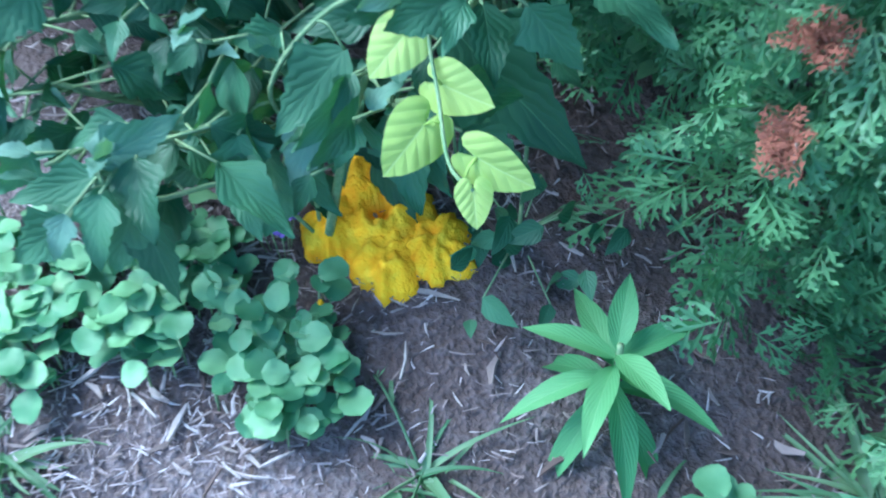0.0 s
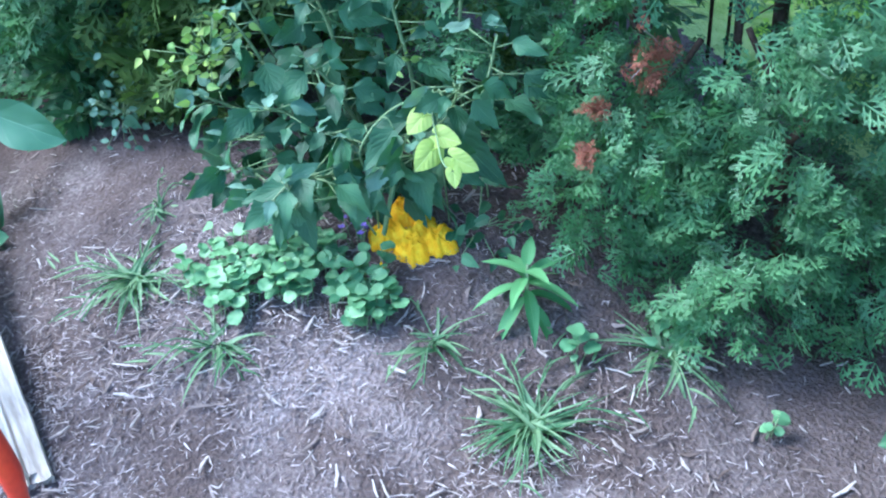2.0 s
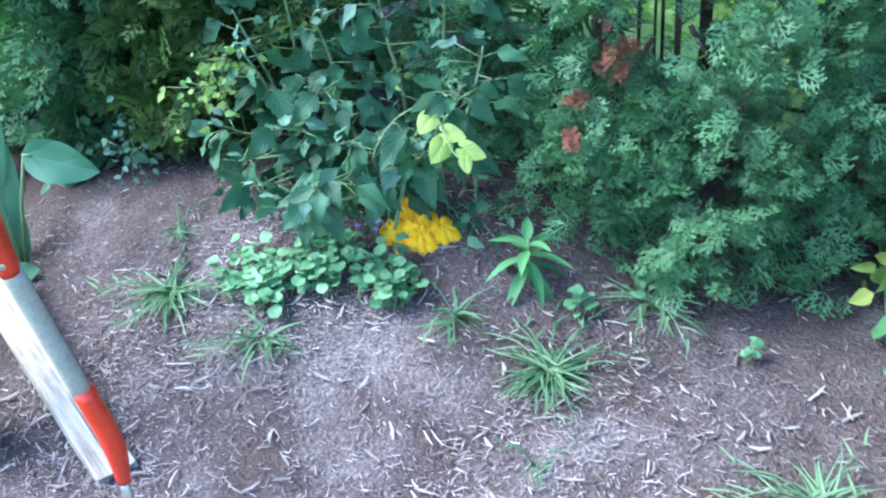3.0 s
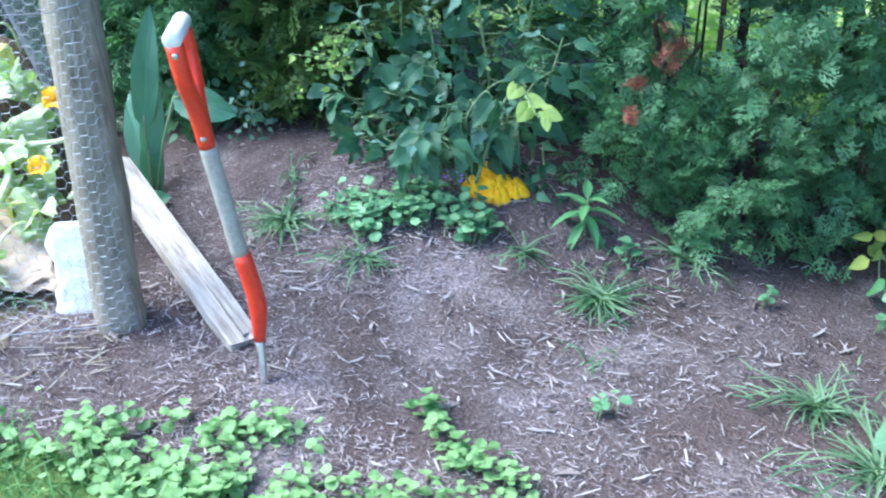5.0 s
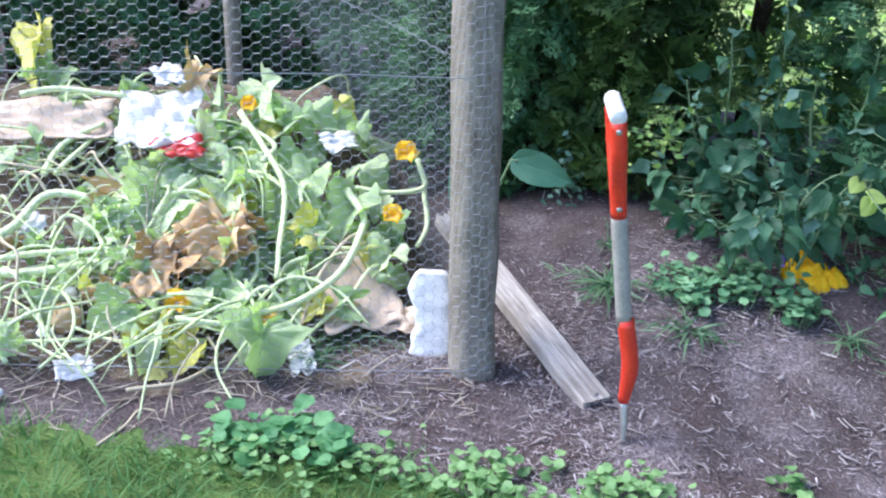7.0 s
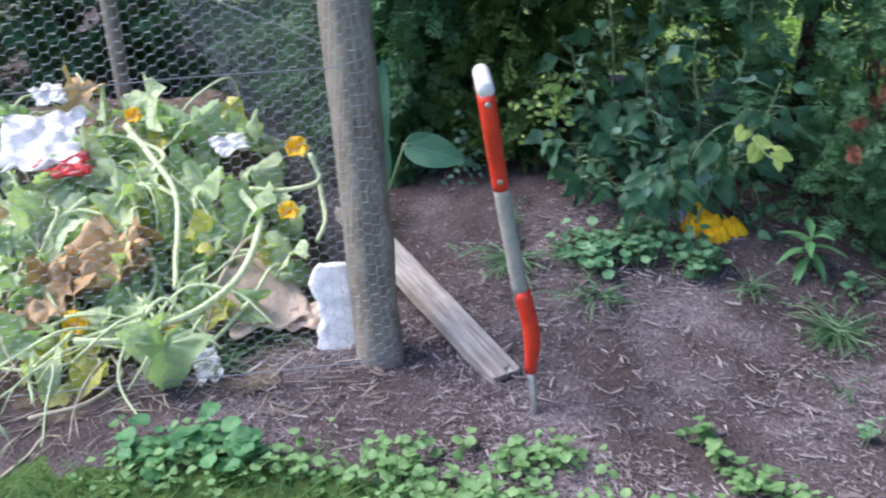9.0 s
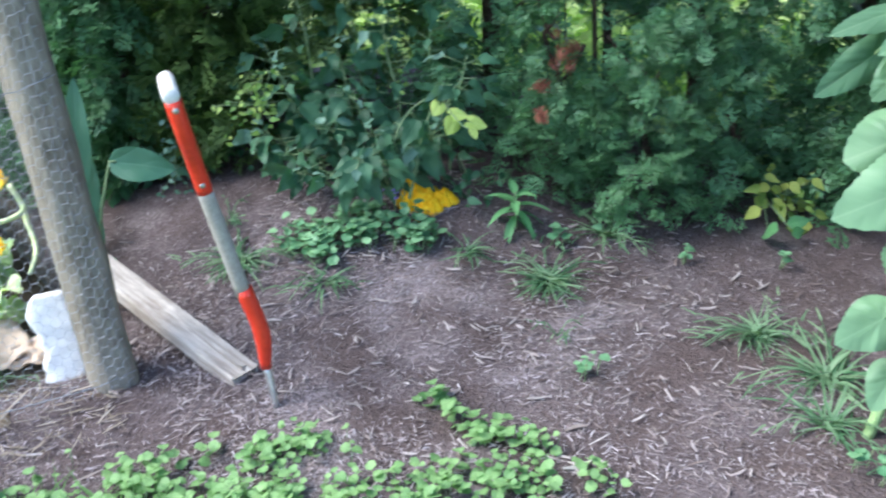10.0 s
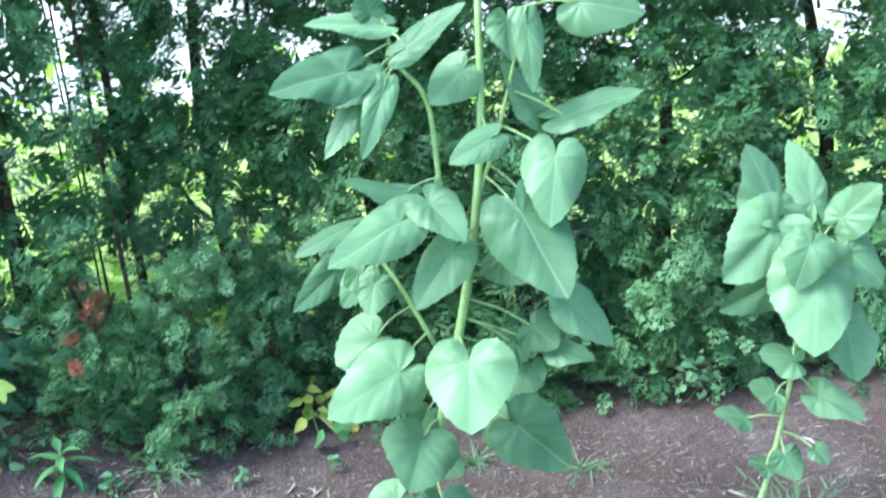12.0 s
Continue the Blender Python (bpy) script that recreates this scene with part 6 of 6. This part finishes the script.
def open_bed(x, y, r):
    if y < bed_edge(x) + 0.04 + 0.1 * r.random():
        return False
    shade = 1.0 if y < 0.2 - 0.4 * max(0, -x) else 0.3
    shade *= 1.0 - 0.5 * max(0.0, min(1.0, (x - 0.2) / 0.65))
    shade *= 1.0 - 0.75 * max(0.0, min(1.0, (-0.3 - x) / 0.3))
    return r.random() < shade * (0.35 + 0.65 * (noise.noise((x * 2.6, y * 2.6, 9)) > -0.12))


def worn_bed(x, y, r):
    """The fine splinters lie thick in the open bed, with bare brown patches."""
    if not open_bed(x, y, r):
        return False
    bare = noise.noise((x * 3.2, y * 3.2, 31)) + 0.35 * noise.noise((x * 9, y * 9, 4))
    return r.random() < (0.97 if bare > -0.15 else 0.6) * (1.0 - 0.3 * max(0.0, min(1.0, (x - 0.1) / 0.55))) * (1.0 - 0.45 * max(0.0, min(1.0, (y + 0.35) / 0.3)))


scatter_chips("mulch_chips", "scattered grey-brown shredded bark mulch chips", 20000, (-1.2, 2.4, -1.5, 0.75), (0.006, 0.03), 1.0, CHIPMAT, open_bed, 1)
scatter_chips("fine_chips", "fine pale grey splinters of weathered bark mulch", 92000, (-0.9, 1.15, -1.3, 0.3), (0.005, 0.022), 0.85, chip_material("fine_chip", [(0.0, (0.13, 0.1, 0.095)), (0.25, (0.3, 0.255, 0.255)), (0.5, (0.39, 0.34, 0.35)), (0.75, (0.5, 0.445, 0.46)), (1.0, (0.68, 0.64, 0.65))]), worn_bed, 6, SPLINTERS)
scatter_chips("fine_chips", "fine brown and pale splinters of bark mulch round the sunflowers", 16000, (0.85, 2.35, -0.75, 0.55), (0.006, 0.026), 0.85, chip_material("fine_brown_chip", [(0.0, (0.1, 0.075, 0.068)), (0.5, (0.22, 0.18, 0.168)), (0.85, (0.36, 0.31, 0.3)), (1.0, (0.6, 0.55, 0.53))]), lambda x, y, r: y > bed_edge(x) + 0.1 and r.random() < 0.45 + 0.9 * noise.noise((x * 3, y * 3, 5)), 7, SPLINTERS)
scatter_chips("pale_chips", "scattered pale splinters of bark mulch", 1700, (-1.0, 2.3, -1.4, 0.5), (0.018, 0.05), 0.9, chip_material("pale_chip", [(0.0, (0.26, 0.22, 0.2)), (1.0, (0.6, 0.56, 0.53))]), open_bed, 2)


def by_bin(x, y, r):
    """Straw lies before the wire bin."""
    u = (x + 0.4) * -0.84 + (y + 0.9) * 0.54
    along = (x + 0.4) * -0.54 + (y + 0.9) * -0.84
    return -0.22 < u < 0.15 and -0.05 < along < 1.2


scatter_chips("straw", "dry straw scattered before the compost", 3600, (-1.5, 0.0, -2.2, -0.7), (0.025, 0.075), 0.3, STRAWMAT, by_bin, 3)
scatter_chips("straw", "dry straw scattered beside sunflowers", 60, (1.35, 1.8, -0.55, -0.2), (0.04, 0.1), 0.35, STRAWMAT, lambda x, y, r: True, 4)

# creeping clover along the lawn's edge
CLOVER = leafy("clover_leaf", (0.11, 0.25, 0.085), (0.34, 0.52, 0.22), (0.45, 0.62, 0.3), island=True, rough=0.5, glow=0.3, veins=4)
CL = [blade(0.022, 0.025, "round", 4, 0.2, 0.15, 0.04, 0.05, 0.1, 0, k) for k in range(3)]
MATS = (((-0.2, -1.27), (0.2, -0.86), 0.034, 420), ((0.02, -1.2), (0.33, -0.98), 0.04, 430), ((0.2, -1.18), (0.4, -1.04), 0.045, 300), ((0.32, -0.62), (0.5, -0.7), 0.018, 100),
        ((0.5, -0.7), (0.62, -0.67), 0.02, 60), ((0.4, -0.93), (0.76, -0.7), 0.035, 250), ((-0.46, -1.52), (-0.26, -1.33), 0.045, 150))
cl = {}
stalks = Pile()
for start, end, spread, count in MATS:
    for k in range(count):
        f = rng.random()
        x, y = start[0] + (end[0] - start[0]) * f + rng.gauss(0, spread), start[1] + (end[1] - start[1]) * f + rng.gauss(0, spread)
        if noise.noise((x * 9, y * 9, 6)) < -0.2:
            continue
        q = on_bed(x, y, rng.uniform(0.006, 0.05))
        a = rng.uniform(0, 6.28)
        m = aim(q, q + Vector((math.cos(a), math.sin(a), rng.uniform(-0.4, 0.4))), rng.uniform(-0.4, 0.4)) @ Matrix.Scale(rng.uniform(0.5, 1.15), 4)
        cl.setdefault(k % 3, []).append(np.array(m))
        if k % 3 == 0:
            stalks.add(tube([on_bed(x - 0.008, y), q], 0.0009, 3), [ONE])
pile = Pile()
for k, mats in cl.items():
    pile.add(CL[k], mats)
tagged(part_mesh("creeping_clover", pile.mesh("creeping_clover", CLOVER)), "bright green creeping clover along lawn edge", "ground cover", kind="stuff")
tagged(part_mesh("clover_stalks", stalks.mesh("clover_stalks", WEEDSTEM)), "thin green stalks under clover leaves", "ground cover", kind="stuff")

# lawn blades near the bed
LB = [blade(0.085, 0.005, "grass", 3, 0.4, 0.35 + 0.1 * k, 0, 0, 0, 0.4 * (k - 1), k) for k in range(4)]
lw = {}
for k in range(15000):
    x, y = rng.uniform(-1.6, 1.0), rng.uniform(-2.7, -1.0)
    over = y - bed_edge(x)
    if over > 0.02 + 0.1 * noise.noise((x * 4, y * 4, 2)) or over < -0.5:
        continue
    q = on_bed(x, y, -0.004)
    a = rng.uniform(0, 6.28)
    m = aim(q, q + Vector((math.cos(a), math.sin(a), rng.uniform(0.9, 2.6))), rng.uniform(-1, 1)) @ Matrix.Scale(rng.uniform(0.6, 1.4), 4)
    lw.setdefault(k % 4, []).append(np.array(m))
pile = Pile()
for k, mats in lw.items():
    pile.add(LB[k], mats)
tagged(part_mesh("lawn_grass", pile.mesh("lawn_grass", LAWN)), "short green lawn grass before the bed", "grass", kind="stuff")

# the largest loose chips lie singly on the bed
LOOSE = plain("loose_chip", [(0.3, (0.24, 0.2, 0.19)), (0.7, (0.5, 0.455, 0.43))], 30, 0.9, 0.15, 0.5)
loose_meshes = [Pile().add(CHIPS[k], [ONE]).mesh("wood_chip", LOOSE, False) for k in range(8)]
ground_piece = bpy.data.objects["ground"]
laid = 0
while laid < 170:
    x, y = rng.uniform(-0.45, 0.95), rng.uniform(-0.85, 0.05)
    if rng.random() < 0.6 * max(0.0, x - 0.2):
        continue
    s = rng.uniform(0.014, 0.042)
    ob = part_mesh("wood_chip", loose_meshes[laid % 8], ground_piece)
    ob.matrix_basis = Matrix.Translation(on_bed(x, y, 0.008 + 0.010 * noise.noise((x * 5, y * 5, 0)))) @ Euler((rng.gauss(0, 0.15), rng.gauss(0, 0.25), rng.uniform(0, 6.28))).to_matrix().to_4x4() @ Matrix.Diagonal((s, s, s * 1.2, 1))
    laid += 1
